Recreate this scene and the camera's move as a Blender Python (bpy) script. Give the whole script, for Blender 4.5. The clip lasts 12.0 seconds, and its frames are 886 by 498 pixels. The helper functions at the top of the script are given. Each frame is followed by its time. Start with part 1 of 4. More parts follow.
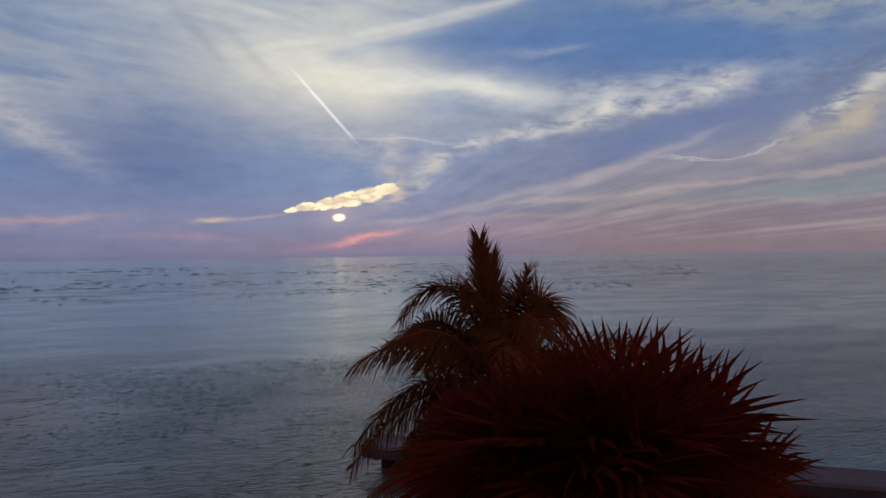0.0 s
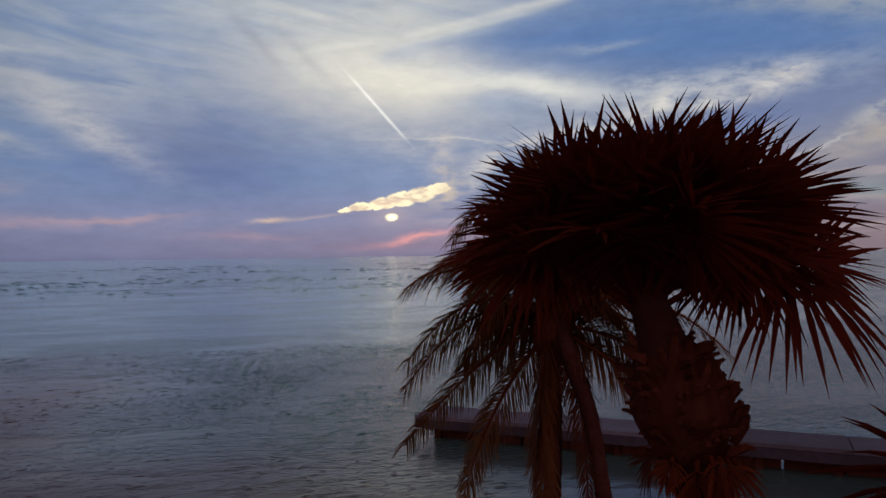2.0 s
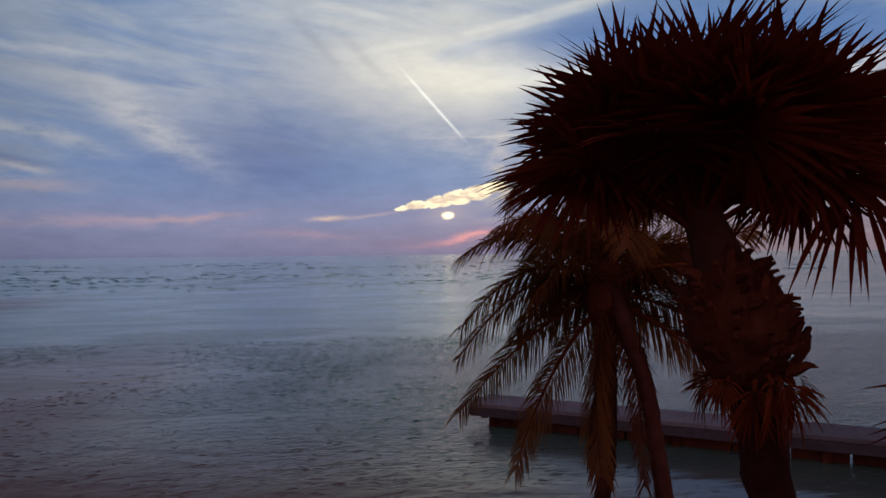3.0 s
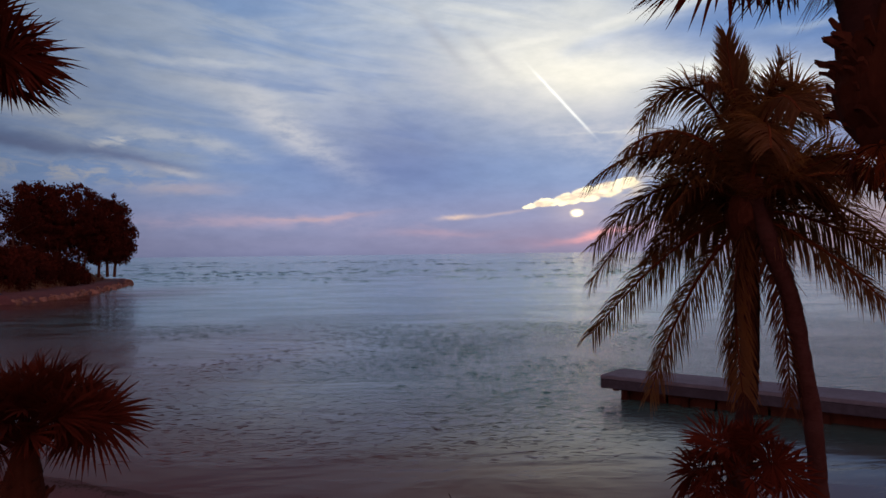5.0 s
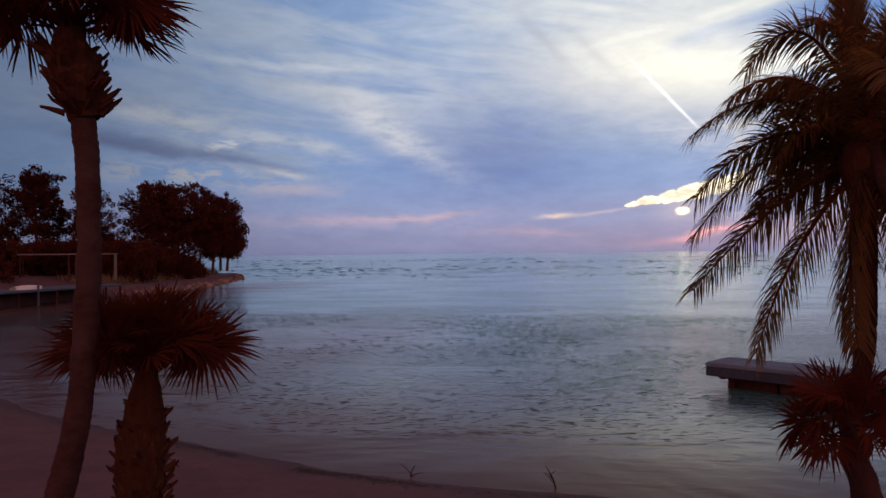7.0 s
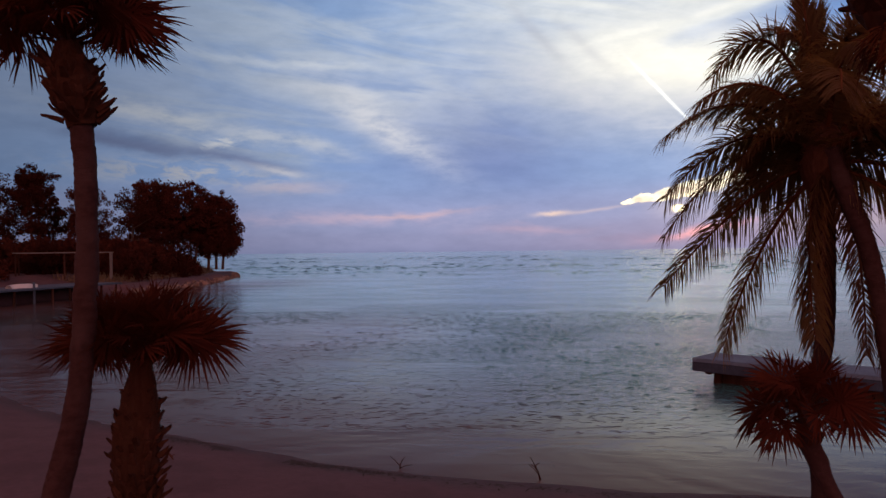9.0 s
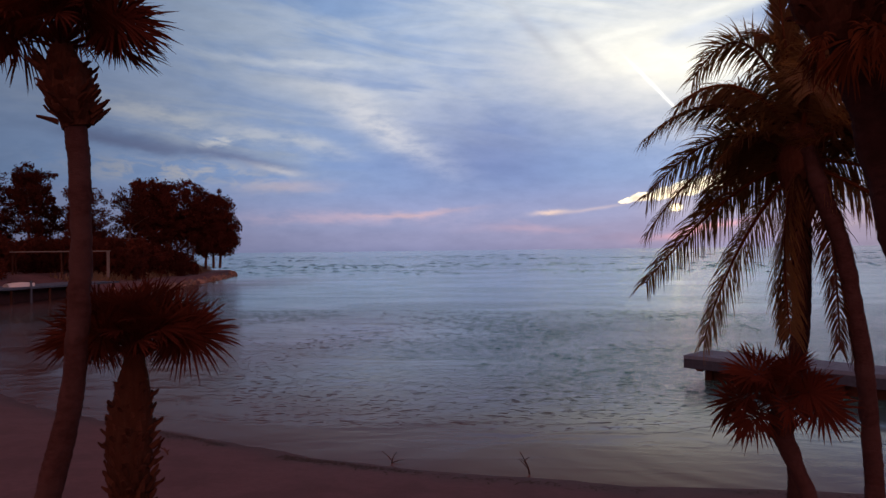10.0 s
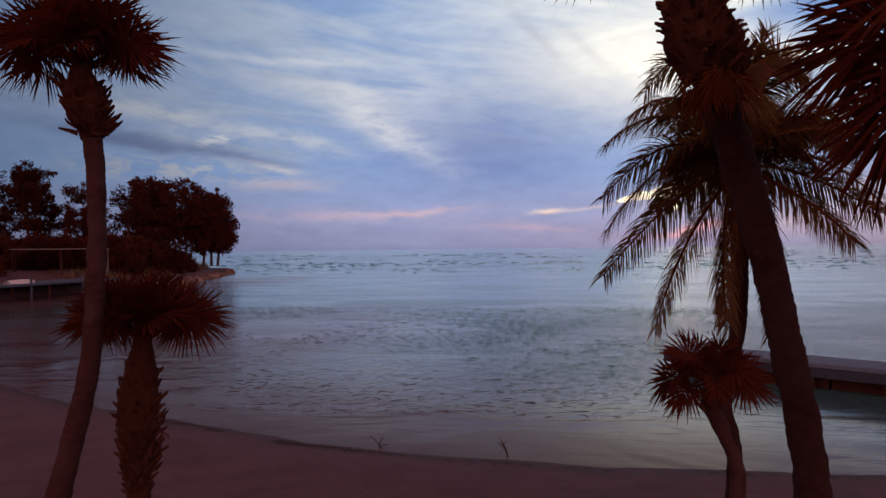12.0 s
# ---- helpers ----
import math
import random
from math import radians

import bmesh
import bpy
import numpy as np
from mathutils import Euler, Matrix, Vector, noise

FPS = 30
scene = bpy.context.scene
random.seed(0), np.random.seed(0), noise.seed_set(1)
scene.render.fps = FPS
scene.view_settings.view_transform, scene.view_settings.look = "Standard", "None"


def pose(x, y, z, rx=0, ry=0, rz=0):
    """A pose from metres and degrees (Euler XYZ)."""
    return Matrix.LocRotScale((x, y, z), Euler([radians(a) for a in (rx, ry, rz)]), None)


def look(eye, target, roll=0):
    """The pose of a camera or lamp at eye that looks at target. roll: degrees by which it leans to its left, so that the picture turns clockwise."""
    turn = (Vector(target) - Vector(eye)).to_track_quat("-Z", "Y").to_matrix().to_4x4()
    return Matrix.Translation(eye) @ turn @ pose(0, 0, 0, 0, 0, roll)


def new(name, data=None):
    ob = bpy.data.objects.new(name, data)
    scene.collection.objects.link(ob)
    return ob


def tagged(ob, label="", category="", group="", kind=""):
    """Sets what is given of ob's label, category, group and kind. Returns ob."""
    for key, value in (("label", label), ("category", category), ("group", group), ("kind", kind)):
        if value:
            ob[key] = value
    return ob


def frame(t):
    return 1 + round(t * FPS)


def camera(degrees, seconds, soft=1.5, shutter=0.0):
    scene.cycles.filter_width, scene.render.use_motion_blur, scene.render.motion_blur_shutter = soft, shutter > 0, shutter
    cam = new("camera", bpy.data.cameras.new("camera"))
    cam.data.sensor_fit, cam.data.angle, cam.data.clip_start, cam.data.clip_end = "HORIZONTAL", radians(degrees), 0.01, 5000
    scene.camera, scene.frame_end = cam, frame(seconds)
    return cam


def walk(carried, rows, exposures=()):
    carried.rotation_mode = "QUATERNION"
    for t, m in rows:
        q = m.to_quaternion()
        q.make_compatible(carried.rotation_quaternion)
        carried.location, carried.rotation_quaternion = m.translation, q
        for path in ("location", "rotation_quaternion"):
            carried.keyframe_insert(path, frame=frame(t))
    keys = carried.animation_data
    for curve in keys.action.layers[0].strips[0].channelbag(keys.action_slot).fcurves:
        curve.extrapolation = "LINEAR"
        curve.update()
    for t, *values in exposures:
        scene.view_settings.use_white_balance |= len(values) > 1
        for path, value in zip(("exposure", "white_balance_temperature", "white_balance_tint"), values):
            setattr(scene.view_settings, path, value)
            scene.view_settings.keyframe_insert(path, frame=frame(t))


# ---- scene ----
cam = camera(62.3, 12.0)
PATH = [
    (0, (0.750, 0.728, 9.299), (1.359, 2.633, 9.314), -0.7),
    (0.5, (0.713, 0.696, 8.950), (1.312, 2.604, 8.963), -0.6),
    (1, (0.731, 0.698, 8.645), (1.299, 2.615, 8.659), -0.6),
    (1.5, (0.745, 0.680, 8.298), (1.285, 2.606, 8.313), -0.6),
    (2, (0.709, 0.652, 8.064), (1.181, 2.596, 8.079), -0.8),
    (2.5, (0.672, 0.609, 7.867), (1.066, 2.570, 7.881), -0.6),
    (3, (0.751, 0.669, 7.606), (1.073, 2.643, 7.618), -0.6),
    (5, (0.655, 0.487, 6.391), (0.630, 2.487, 6.402), -0.7),
    (5.5, (0.656, 0.470, 6.130), (0.528, 2.465, 6.141), -0.8),
    (6, (0.650, 0.424, 5.891), (0.438, 2.413, 5.904), -0.7),
    (6.5, (0.652, 0.413, 5.705), (0.354, 2.391, 5.717), -0.7),
    (7, (0.706, 0.407, 5.711), (0.412, 2.385, 5.722), -0.6),
    (9, (1.002, -0.075, 5.713), (0.718, 1.905, 5.718), -0.7),
    (9.5, (1.097, -0.187, 5.716), (0.815, 1.793, 5.720), -0.7),
    (10, (1.211, -0.328, 5.686), (0.933, 1.652, 5.688), -0.7),
    (10.5, (1.323, -0.515, 5.661), (1.048, 1.466, 5.662), -0.7),
    (11, (1.464, -0.752, 5.650), (1.191, 1.230, 5.650), -0.6),
    (11.5, (1.610, -1.086, 5.634), (1.338, 0.896, 5.633), -0.6),
    (12, (1.761, -1.506, 5.635), (1.488, 0.475, 5.633), -0.6),
]
walk(cam, [(t, look(eye, target, roll)) for t, eye, target, roll in PATH],
     exposures=[(0, -0.26), (3, -0.14), (5.5, 0.18), (7, 0.27), (12, 0.35)])

# ---------------------------------------------------------------- world, sun
SUN_AZ, SUN_EL = 9.75, 2.95          # degrees to the right of +y, and above the horizon


class Val:
    """A number socket in a node tree, with plain arithmetic on it."""

    def __init__(self, tree, socket):
        self.tree, self.socket = tree, socket

    def op(self, kind, *others):
        node = self.tree.nodes.new("ShaderNodeMath")
        node.operation = kind
        for slot, item in zip(node.inputs, (self, *others)):
            if isinstance(item, Val):
                self.tree.links.new(item.socket, slot)
            else:
                slot.default_value = item
        return Val(self.tree, node.outputs[0])

    def __add__(self, o): return self.op("ADD", o)
    def __sub__(self, o): return self.op("SUBTRACT", o)
    def __mul__(self, o): return self.op("MULTIPLY", o)
    def __truediv__(self, o): return self.op("DIVIDE", o)

    def ramp(self, low, high, a=0.0, b=1.0):
        node = self.tree.nodes.new("ShaderNodeMapRange")
        node.interpolation_type = "SMOOTHSTEP"
        self.tree.links.new(self.socket, node.inputs["Value"])
        for key, v in (("From Min", low), ("From Max", high), ("To Min", a), ("To Max", b)):
            node.inputs[key].default_value = v
        return Val(self.tree, node.outputs["Result"])


def vec(tree, x, y, z=0.0):
    node = tree.nodes.new("ShaderNodeCombineXYZ")
    for slot, item in zip(node.inputs, (x, y, z)):
        if isinstance(item, Val):
            tree.links.new(item.socket, slot)
        else:
            slot.default_value = item
    return node.outputs[0]


def fuzz(tree, vector, scale, detail=4.0, rough=0.55, warp=0.0):
    node = tree.nodes.new("ShaderNodeTexNoise")
    tree.links.new(vector, node.inputs["Vector"])
    node.inputs["Scale"].default_value = scale
    node.inputs["Detail"].default_value = detail
    node.inputs["Roughness"].default_value = rough
    node.inputs["Distortion"].default_value = warp
    return Val(tree, node.outputs["Fac"])


def blend(tree, fac, a, b, mode="MIX"):
    node = tree.nodes.new("ShaderNodeMix")
    node.data_type, node.blend_type = "RGBA", mode
    for slot, item in ((node.inputs[0], fac), (node.inputs[6], a), (node.inputs[7], b)):
        if isinstance(item, Val):
            tree.links.new(item.socket, slot)
        elif isinstance(item, (int, float)):
            slot.default_value = item
        elif isinstance(item, tuple):
            slot.default_value = (*item, 1)
        else:
            tree.links.new(item, slot)
    return node.outputs[2]


def build_world():
    world = bpy.data.worlds.new("evening_sky")
    scene.world = world
    world.use_nodes = True
    t = world.node_tree
    t.nodes.clear()
    coord = t.nodes.new("ShaderNodeTexCoord")
    split = t.nodes.new("ShaderNodeSeparateXYZ")
    t.links.new(coord.outputs["Generated"], split.inputs[0])
    x, y, z = (Val(t, s) for s in split.outputs)
    az = x.op("ARCTAN2", y) * 57.2958
    el = z.op("ARCSINE") * 57.2958
    flat = vec(t, az * 0.06, el * 0.16, 0.0)
    n1 = fuzz(t, flat, 1.6, 5, 0.6)
    n2 = fuzz(t, vec(t, az * 0.06, el * 0.16, 7.3), 1.9, 5, 0.6)
    wa = az + (n1 - 0.5) * 5.0                       # uneven outlines
    we = el + (n2 - 0.5) * 2.6
    fine = fuzz(t, vec(t, az * 0.25, el * 0.7, 2.0), 1.5, 6, 0.62)
    puff = fuzz(t, vec(t, az * 0.30, el * 0.75, 4.0), 1.5, 5, 0.58, 0.5)

    # parallel streaks of high cloud, drawn together by distance towards the sunset
    a = radians(8.0)
    zz = z.op("MAXIMUM", 0.0) + 0.035
    qx = (x * math.cos(a) - y * math.sin(a)) / zz
    qy = (x * math.sin(a) + y * math.cos(a)) / zz
    fan = fuzz(t, vec(t, qx * 1.0, qy * 0.10, 1.0), 1.3, 5, 0.6, 0.3)
    streak_l = fuzz(t, vec(t, az * 0.045 - el * 0.03, el * 0.30 + az * 0.045, 3.0), 1.6, 4, 0.55, 0.6)

    def grade(stops):
        col = None
        for e, c in stops:
            col = c if col is None else blend(t, el.ramp(last, e), col, c)
            last = e
        return col

    middle = grade([(-1, (0.145, 0.17, 0.32)), (0.9, (0.225, 0.24, 0.41)), (3.0, (0.25, 0.29, 0.50)), (6, (0.21, 0.31, 0.56)),
                    (11, (0.23, 0.31, 0.52)), (18, (0.19, 0.29, 0.52)), (40, (0.12, 0.17, 0.33)), (85, (0.06, 0.09, 0.20))])
    right = grade([(-1, (0.27, 0.205, 0.26)), (1.5, (0.30, 0.225, 0.27)), (5, (0.28, 0.27, 0.34)), (9, (0.23, 0.27, 0.43)),
                   (18, (0.14, 0.24, 0.48)), (40, (0.10, 0.15, 0.31)), (85, (0.06, 0.09, 0.20))])
    col = blend(t, az.ramp(12, 34), middle, right)

    planes = {}

    def spot(ca, ce, ra, re, turn=0.0, u_=None, v_=None, flat_top=False):
        """A soft patch round a bearing and a height, turned and stretched."""
        u_, v_ = u_ or az, v_ or el
        key = (id(u_), id(v_))
        if key not in planes:
            planes[key] = (vec(t, u_, v_), u_, v_)
        c, n = math.cos(radians(turn)), math.sin(radians(turn))

        def along(direction, offset):
            dot = t.nodes.new("ShaderNodeVectorMath")
            dot.operation = "DOT_PRODUCT"
            t.links.new(planes[key][0], dot.inputs[0])
            dot.inputs[1].default_value = (*direction, 0)
            return Val(t, dot.outputs["Value"]) - offset

        u = along((c / ra, n / ra), (ca * c + ce * n) / ra)
        v = along((-n / re, c / re), (ce * c - ca * n) / re)
        u = u * u if flat_top else u
        return (u.op("MULTIPLY_ADD", u, v * v) * -1.0).op("EXPONENT")

    def ribbon(points, width, u_=None, v_=None):
        """A soft band along a bent line of (bearing, height) points."""
        band = None
        for (a0, e0), (a1, e1) in zip(points, points[1:]):
            half = math.hypot(a1 - a0, e1 - e0) / 2
            s = spot((a0 + a1) / 2, (e0 + e1) / 2, half * 1.15, width, math.degrees(math.atan2(e1 - e0, a1 - a0)), u_, v_, True)
            band = s if band is None else band.op("MAXIMUM", s)
        return band

    def layer(mask, amount, colour):
        nonlocal col
        col = blend(t, (mask * amount).op("MINIMUM", 1.0), col, colour)

    # broad sheets of thin cloud
    sl = streak_l.ramp(0.36, 0.66)
    layer(spot(-16, 15.5, 20, 5.5, -6, wa, we) * sl, 0.66, (0.42, 0.46, 0.55))
    layer(spot(6, 18.5, 13, 4.2, 0, wa, we) * streak_l.ramp(0.2, 0.6, 0.45, 1.0), 0.95, (0.72, 0.72, 0.72))
    layer(spot(-24, 9.0, 10, 1.4, -8, wa, we) * streak_l.ramp(0.42, 0.62), 0.8, (0.40, 0.43, 0.50))
    layer(spot(-29, 8.2, 6, 0.6, -6, wa, we), 0.6, (0.12, 0.15, 0.29))
    layer(ribbon([(-34, 10.6), (-25, 9.4), (-15.5, 7.5)], 0.55, wa, we) * fine.ramp(0.3, 0.6, 0.3, 1), 0.65, (0.50, 0.51, 0.57))
    layer(ribbon([(-35, 8.7), (-27.5, 7.6), (-20, 6.5)], 0.45, az, we), 0.75, (0.135, 0.165, 0.31))
    layer(spot(-27, 6.0, 7, 0.8, -4, wa, we) * puff.ramp(0.42, 0.58), 0.85, (0.46, 0.45, 0.50))
    layer(spot(-24.6, 8.45, 1.6, 0.45, 10, az, we) * puff.ramp(0.42, 0.56), 0.9, (0.60, 0.60, 0.65))
    layer(spot(-20.5, 6.35, 2.0, 0.30, -8, az, we), 0.7, (0.58, 0.56, 0.60))
    layer(spot(-20, 5.0, 3.5, 0.45, 2, wa, we), 0.7, (0.47, 0.40, 0.48))
    layer(spot(-17.8, 14.2, 9, 0.35, -3, az, we), 0.5, (0.60, 0.62, 0.68))
    # slate blue bank and the pale wisps in front of it
    layer(spot(-5.0, 7.8, 7.5, 3.9, -10, wa, we), 0.68, (0.115, 0.155, 0.36))
    layer(spot(-10.5, 6.0, 10, 1.6, 0, wa, we), 0.35, (0.16, 0.21, 0.44))
    layer(spot(-12.5, 9.8, 5.0, 1.3, -34, wa, we) * fine.ramp(0.3, 0.6, 0.4, 1), 0.75, (0.60, 0.58, 0.62))
    layer(spot(-15.5, 12.3, 5.5, 1.2, -8, wa, we) * sl, 0.5, (0.55, 0.55, 0.60))
    layer(spot(1.0, 12.8, 5.5, 2.0, -25, wa, we) * fine.ramp(0.3, 0.7, 0.3, 1), 0.45, (0.36, 0.36, 0.46))
    layer(spot(-7, 12.5, 9, 4.0, 0, wa, we) * streak_l.ramp(0.3, 0.65, 0.3, 1.0), 0.32, (0.56, 0.58, 0.66))
    # bright thin sheet over the sun
    glow = spot(10.5, 13.2, 8.5, 3.4, -4, wa, we)
    layer(glow, 0.90, (0.87, 0.825, 0.765))
    layer(spot(11.5, 14.0, 8.0, 2.0, -3, wa, we), 0.85, (1.02, 0.96, 0.85))
    layer(spot(20.5, 13.0, 6.0, 0.9, -11, az, we), 0.85, (1.15, 1.10, 0.98))
    layer(spot(12.5, 8.8, 5.5, 2.2, -10, wa, we) * fine.ramp(0.35, 0.65, 0.25, 1), 0.6, (0.55, 0.54, 0.60))
    layer(spot(-0.6, 16.2, 3.2, 0.45, -46, az, el + (n2 - 0.5) * 0.7), 0.42, (0.36, 0.37, 0.45))
    layer(spot(3.0, 15.2, 2.6, 0.40, -43, az, el + (n2 - 0.5) * 0.7), 0.32, (0.40, 0.40, 0.47))
    # clear wedge of blue under the edge of the sheet
    edge = (el - (az - 10.7) * 0.215 - 16.0 + (n1 - 0.5) * 0.7) * -1.0
    wedge = edge.ramp(-0.15, 0.75) * spot(30, 15.6, 18, 2.4, -3, az, we, True)
    layer(wedge, 0.92, (0.12, 0.225, 0.50))
    layer(ribbon([(9, 15.4), (13, 16.1), (18, 17.2)], 0.5, az, we), 0.45, (0.44, 0.51, 0.68))
    layer(ribbon([(3.4, 15.4), (10.7, 16.55), (17, 17.95), (24.4, 19.3)], 0.30, az, el + (n1 - 0.5) * 0.7), 0.5, (0.88, 0.85, 0.81))
    layer(edge.ramp(-0.9, -0.1) * edge.ramp(-0.1, 0.35, 1, 0) * spot(16, 17.2, 7, 3), 0.45, (0.80, 0.79, 0.76))
    layer(spot(25.6, 15.3, 3.2, 0.35, 4, wa, we), 0.5, (0.42, 0.48, 0.60))
    layer(spot(43, 17.2, 11, 1.5, -13, wa, we) * fine.ramp(0.30, 0.6, 0.3, 1.0), 0.85, (0.40, 0.43, 0.48))
    # mackerel row from the sunset up to the right
    layer(spot(33, 8.2, 11, 1.7, 15, wa, we), 0.70, (0.18, 0.235, 0.48))
    layer(spot(18.6, 11.3, 3.0, 0.9, 0, wa, we), 0.6, (0.32, 0.41, 0.62))
    layer(spot(32, 12.0, 10, 1.1, 3, wa, we) * fine.ramp(0.3, 0.62), 0.7, (0.62, 0.64, 0.70))
    layer(ribbon([(15.8, 5.9), (18.5, 8.0), (21.5, 9.1), (26, 9.5), (31, 10.8), (36, 11.2), (40.5, 12.6)], 0.75, az, we) * puff.ramp(0.28, 0.66), 0.88, (0.76, 0.72, 0.72))
    layer(ribbon([(14.6, 9.0), (13.4, 7.4), (12.9, 6.2), (14.0, 5.0)], 0.75, wa, we) * puff.ramp(0.30, 0.62), 0.6, (0.70, 0.63, 0.62))
    layer(spot(30.5, 11.0, 1.0, 0.7, 40, az, we) * puff.ramp(0.3, 0.55), 0.8, (0.90, 0.86, 0.80))
        # fan of pinkish streaks low on the right
    low = az.ramp(11, 19) * el.ramp(9.5, 5.0) * el.ramp(0.6, 2.0)
    layer(low * fan.ramp(0.38, 0.74), 0.55, (0.57, 0.48, 0.52))
    layer(low * fan.ramp(0.50, 0.30), 0.30, (0.19, 0.20, 0.34))
    layer(spot(44, 6.0, 9, 0.8, 5, wa, we), 0.6, (0.25, 0.25, 0.37))
    layer(spot(46.5, 4.4, 8, 0.75, 4, wa, we), 0.7, (0.25, 0.32, 0.37))
    layer(spot(43, 2.5, 11, 0.8, 3, az, we), 0.55, (0.25, 0.215, 0.30))
    layer(ribbon([(11.8, 2.1), (17, 3.0), (23, 4.4), (31.5, 6.3), (38, 8.4)], 0.34, az, we), 0.45, (0.56, 0.48, 0.55))
    layer(ribbon([(22, 3.6), (31, 4.6), (43, 5.3), (52, 6.2)], 0.22, az, we), 0.50, (0.58, 0.47, 0.48))
    layer(ribbon([(18, 2.4), (30, 3.2), (42, 3.5), (52, 4.0)], 0.20, az, we), 0.40, (0.48, 0.40, 0.41))
    layer(spot(46.8, 9.0, 4.4, 1.15, 24, wa, we) * puff.ramp(0.28, 0.55, 0.35, 1), 0.9, (0.58, 0.50, 0.43))
    layer(spot(47.5, 10.9, 4.2, 0.6, 30, az, we) * puff.ramp(0.40, 0.58), 0.9, (0.74, 0.70, 0.66))
    layer(spot(47, 12.6, 3.5, 0.9, 20, wa, we) * puff.ramp(0.36, 0.60), 0.6, (0.17, 0.19, 0.33))
    layer(ribbon([(34.5, 6.85), (39.5, 6.65), (42.8, 7.6)], 0.075, az, we), 0.5, (0.66, 0.64, 0.66))
    # low bands over the sea
    layer(spot(-16, 2.5, 9, 0.55, 0, az, we) * fine.ramp(0.3, 0.6, 0.4, 1), 0.6, (0.45, 0.34, 0.46))
    layer(spot(-10.5, 2.7, 4, 0.22, 2, az, we), 0.7, (0.55, 0.38, 0.44))
    layer(spot(-1.0, 1.7, 4, 0.30, 0, az, we), 0.5, (0.45, 0.31, 0.42))
    layer(spot(8.5, 1.6, 7, 1.0, 0, az, we), 0.55, (0.23, 0.245, 0.43))
    layer(spot(20, 1.6, 9, 0.8, 4, az, we), 0.35, (0.50, 0.33, 0.40))
    layer(spot(11.4, 1.25, 3.0, 0.24, 9, az, we), 0.95, (0.95, 0.42, 0.46))
    layer(spot(9.0, 0.75, 6.0, 0.35, 0, az, we), 0.5, (0.22, 0.19, 0.33))
    # lit cloud at the sun, its thin tail, the sun itself
    knob = fuzz(t, vec(t, az * 0.8, el * 1.3, 12.0), 1.5, 4, 0.6, 0.3)
    lumps = fuzz(t, vec(t, az * 0.45, el * 1.1, 9.0), 1.5, 4, 0.55, 0.3)
    ka, ke = az + (knob - 0.5) * 1.5, el + (knob - 0.5) * 0.9
    bank = spot(6.1, 3.42, 0.7, 0.26, 8, ka, ke)
    for ca, ce, ra, re in ((7.3, 3.68, 1.0, 0.44), (8.9, 3.90, 1.0, 0.54), (10.4, 4.30, 1.2, 0.62), (12.0, 4.72, 1.2, 0.56), (13.3, 5.15, 1.0, 0.40)):
        bank = bank.op("MAXIMUM", spot(ca, ce, ra, re, 6, ka, ke))
    bank = bank * (el - az * 0.06 - 2.85 + (lumps - 0.5) * 0.6).ramp(-0.10, 0.45)
    layer(bank.ramp(0.24, 0.50), 0.95, blend(t, lumps.ramp(0.36, 0.60), (0.88, 0.68, 0.54), (1.45, 1.25, 0.86)))
    layer(spot(13.6, 5.3, 1.6, 1.2, 40, wa, we) * puff.ramp(0.3, 0.6), 0.7, (0.80, 0.66, 0.52))
    layer(spot(3.6, 3.1, 2.6, 0.13, 7, az, el + (n2 - 0.5) * 0.8), 0.45, (0.62, 0.48, 0.50))
    layer(spot(0.4, 2.78, 1.2, 0.17, 3, az, el + (knob - 0.5) * 0.3), 0.85, (0.78, 0.58, 0.52))
    disc = spot(SUN_AZ - 0.1, SUN_EL, 0.46, 0.27, 8, az + (puff - 0.5) * 0.8, el)
    layer(disc.ramp(0.10, 0.80), 1.0, (2.4, 2.05, 1.25))
    layer(spot(SUN_AZ, SUN_EL + 0.3, 2.0, 1.0), 0.12, (1.6, 1.1, 0.7))
    # vapour trail
    trail = spot(8.62, 11.45, 3.1, 0.105, -47.6, az + (n1 - 0.5) * 0.25, el, True)
    layer(trail, 0.55, (1.45, 1.42, 1.36))
    layer(spot(14.5, 8.7, 4.5, 0.10, -2, az, we), 0.5, (0.75, 0.72, 0.70))
    # fine unevenness, and an unseen strong red glow added in the east to brighten the palms
    col = blend(t, 1.0, col, blend(t, fine.ramp(0.2, 0.8), (0.905, 0.93, 0.825), (1.08, 1.085, 0.94)), "MULTIPLY")
    west = az.ramp(-42, -8, 0.46, 1.0)
    col = blend(t, 1.0, col, vec(t, west, west, west), "MULTIPLY")
    high = el.ramp(18, 29, 1.0, 0.34)
    col = blend(t, 1.0, col, vec(t, high, high, high * 1.1), "MULTIPLY")
    col = blend(t, y.ramp(0.30, -0.45), col, blend(t, el.ramp(2, 30), (1.05, 0.43, 0.36), (0.80, 0.38, 0.36)))

    sky = t.nodes.new("ShaderNodeTexSky")
    sky.sky_type = "NISHITA"
    sky.sun_disc = False
    sky.sun_elevation, sky.sun_rotation = radians(SUN_EL), radians(SUN_AZ)
    back, clouds, add, out = (t.nodes.new(k) for k in ("ShaderNodeBackground", "ShaderNodeBackground", "ShaderNodeMixShader", "ShaderNodeOutputWorld"))
    back.inputs["Strength"].default_value = 0.05
    clouds.inputs["Strength"].default_value = 1.0
    t.links.new(sky.outputs[0], back.inputs["Color"])
    t.links.new(col, clouds.inputs["Color"])
    add.inputs[0].default_value = 0.975            # thin places let the clear sky through
    t.links.new(back.outputs[0], add.inputs[1])
    t.links.new(clouds.outputs[0], add.inputs[2])
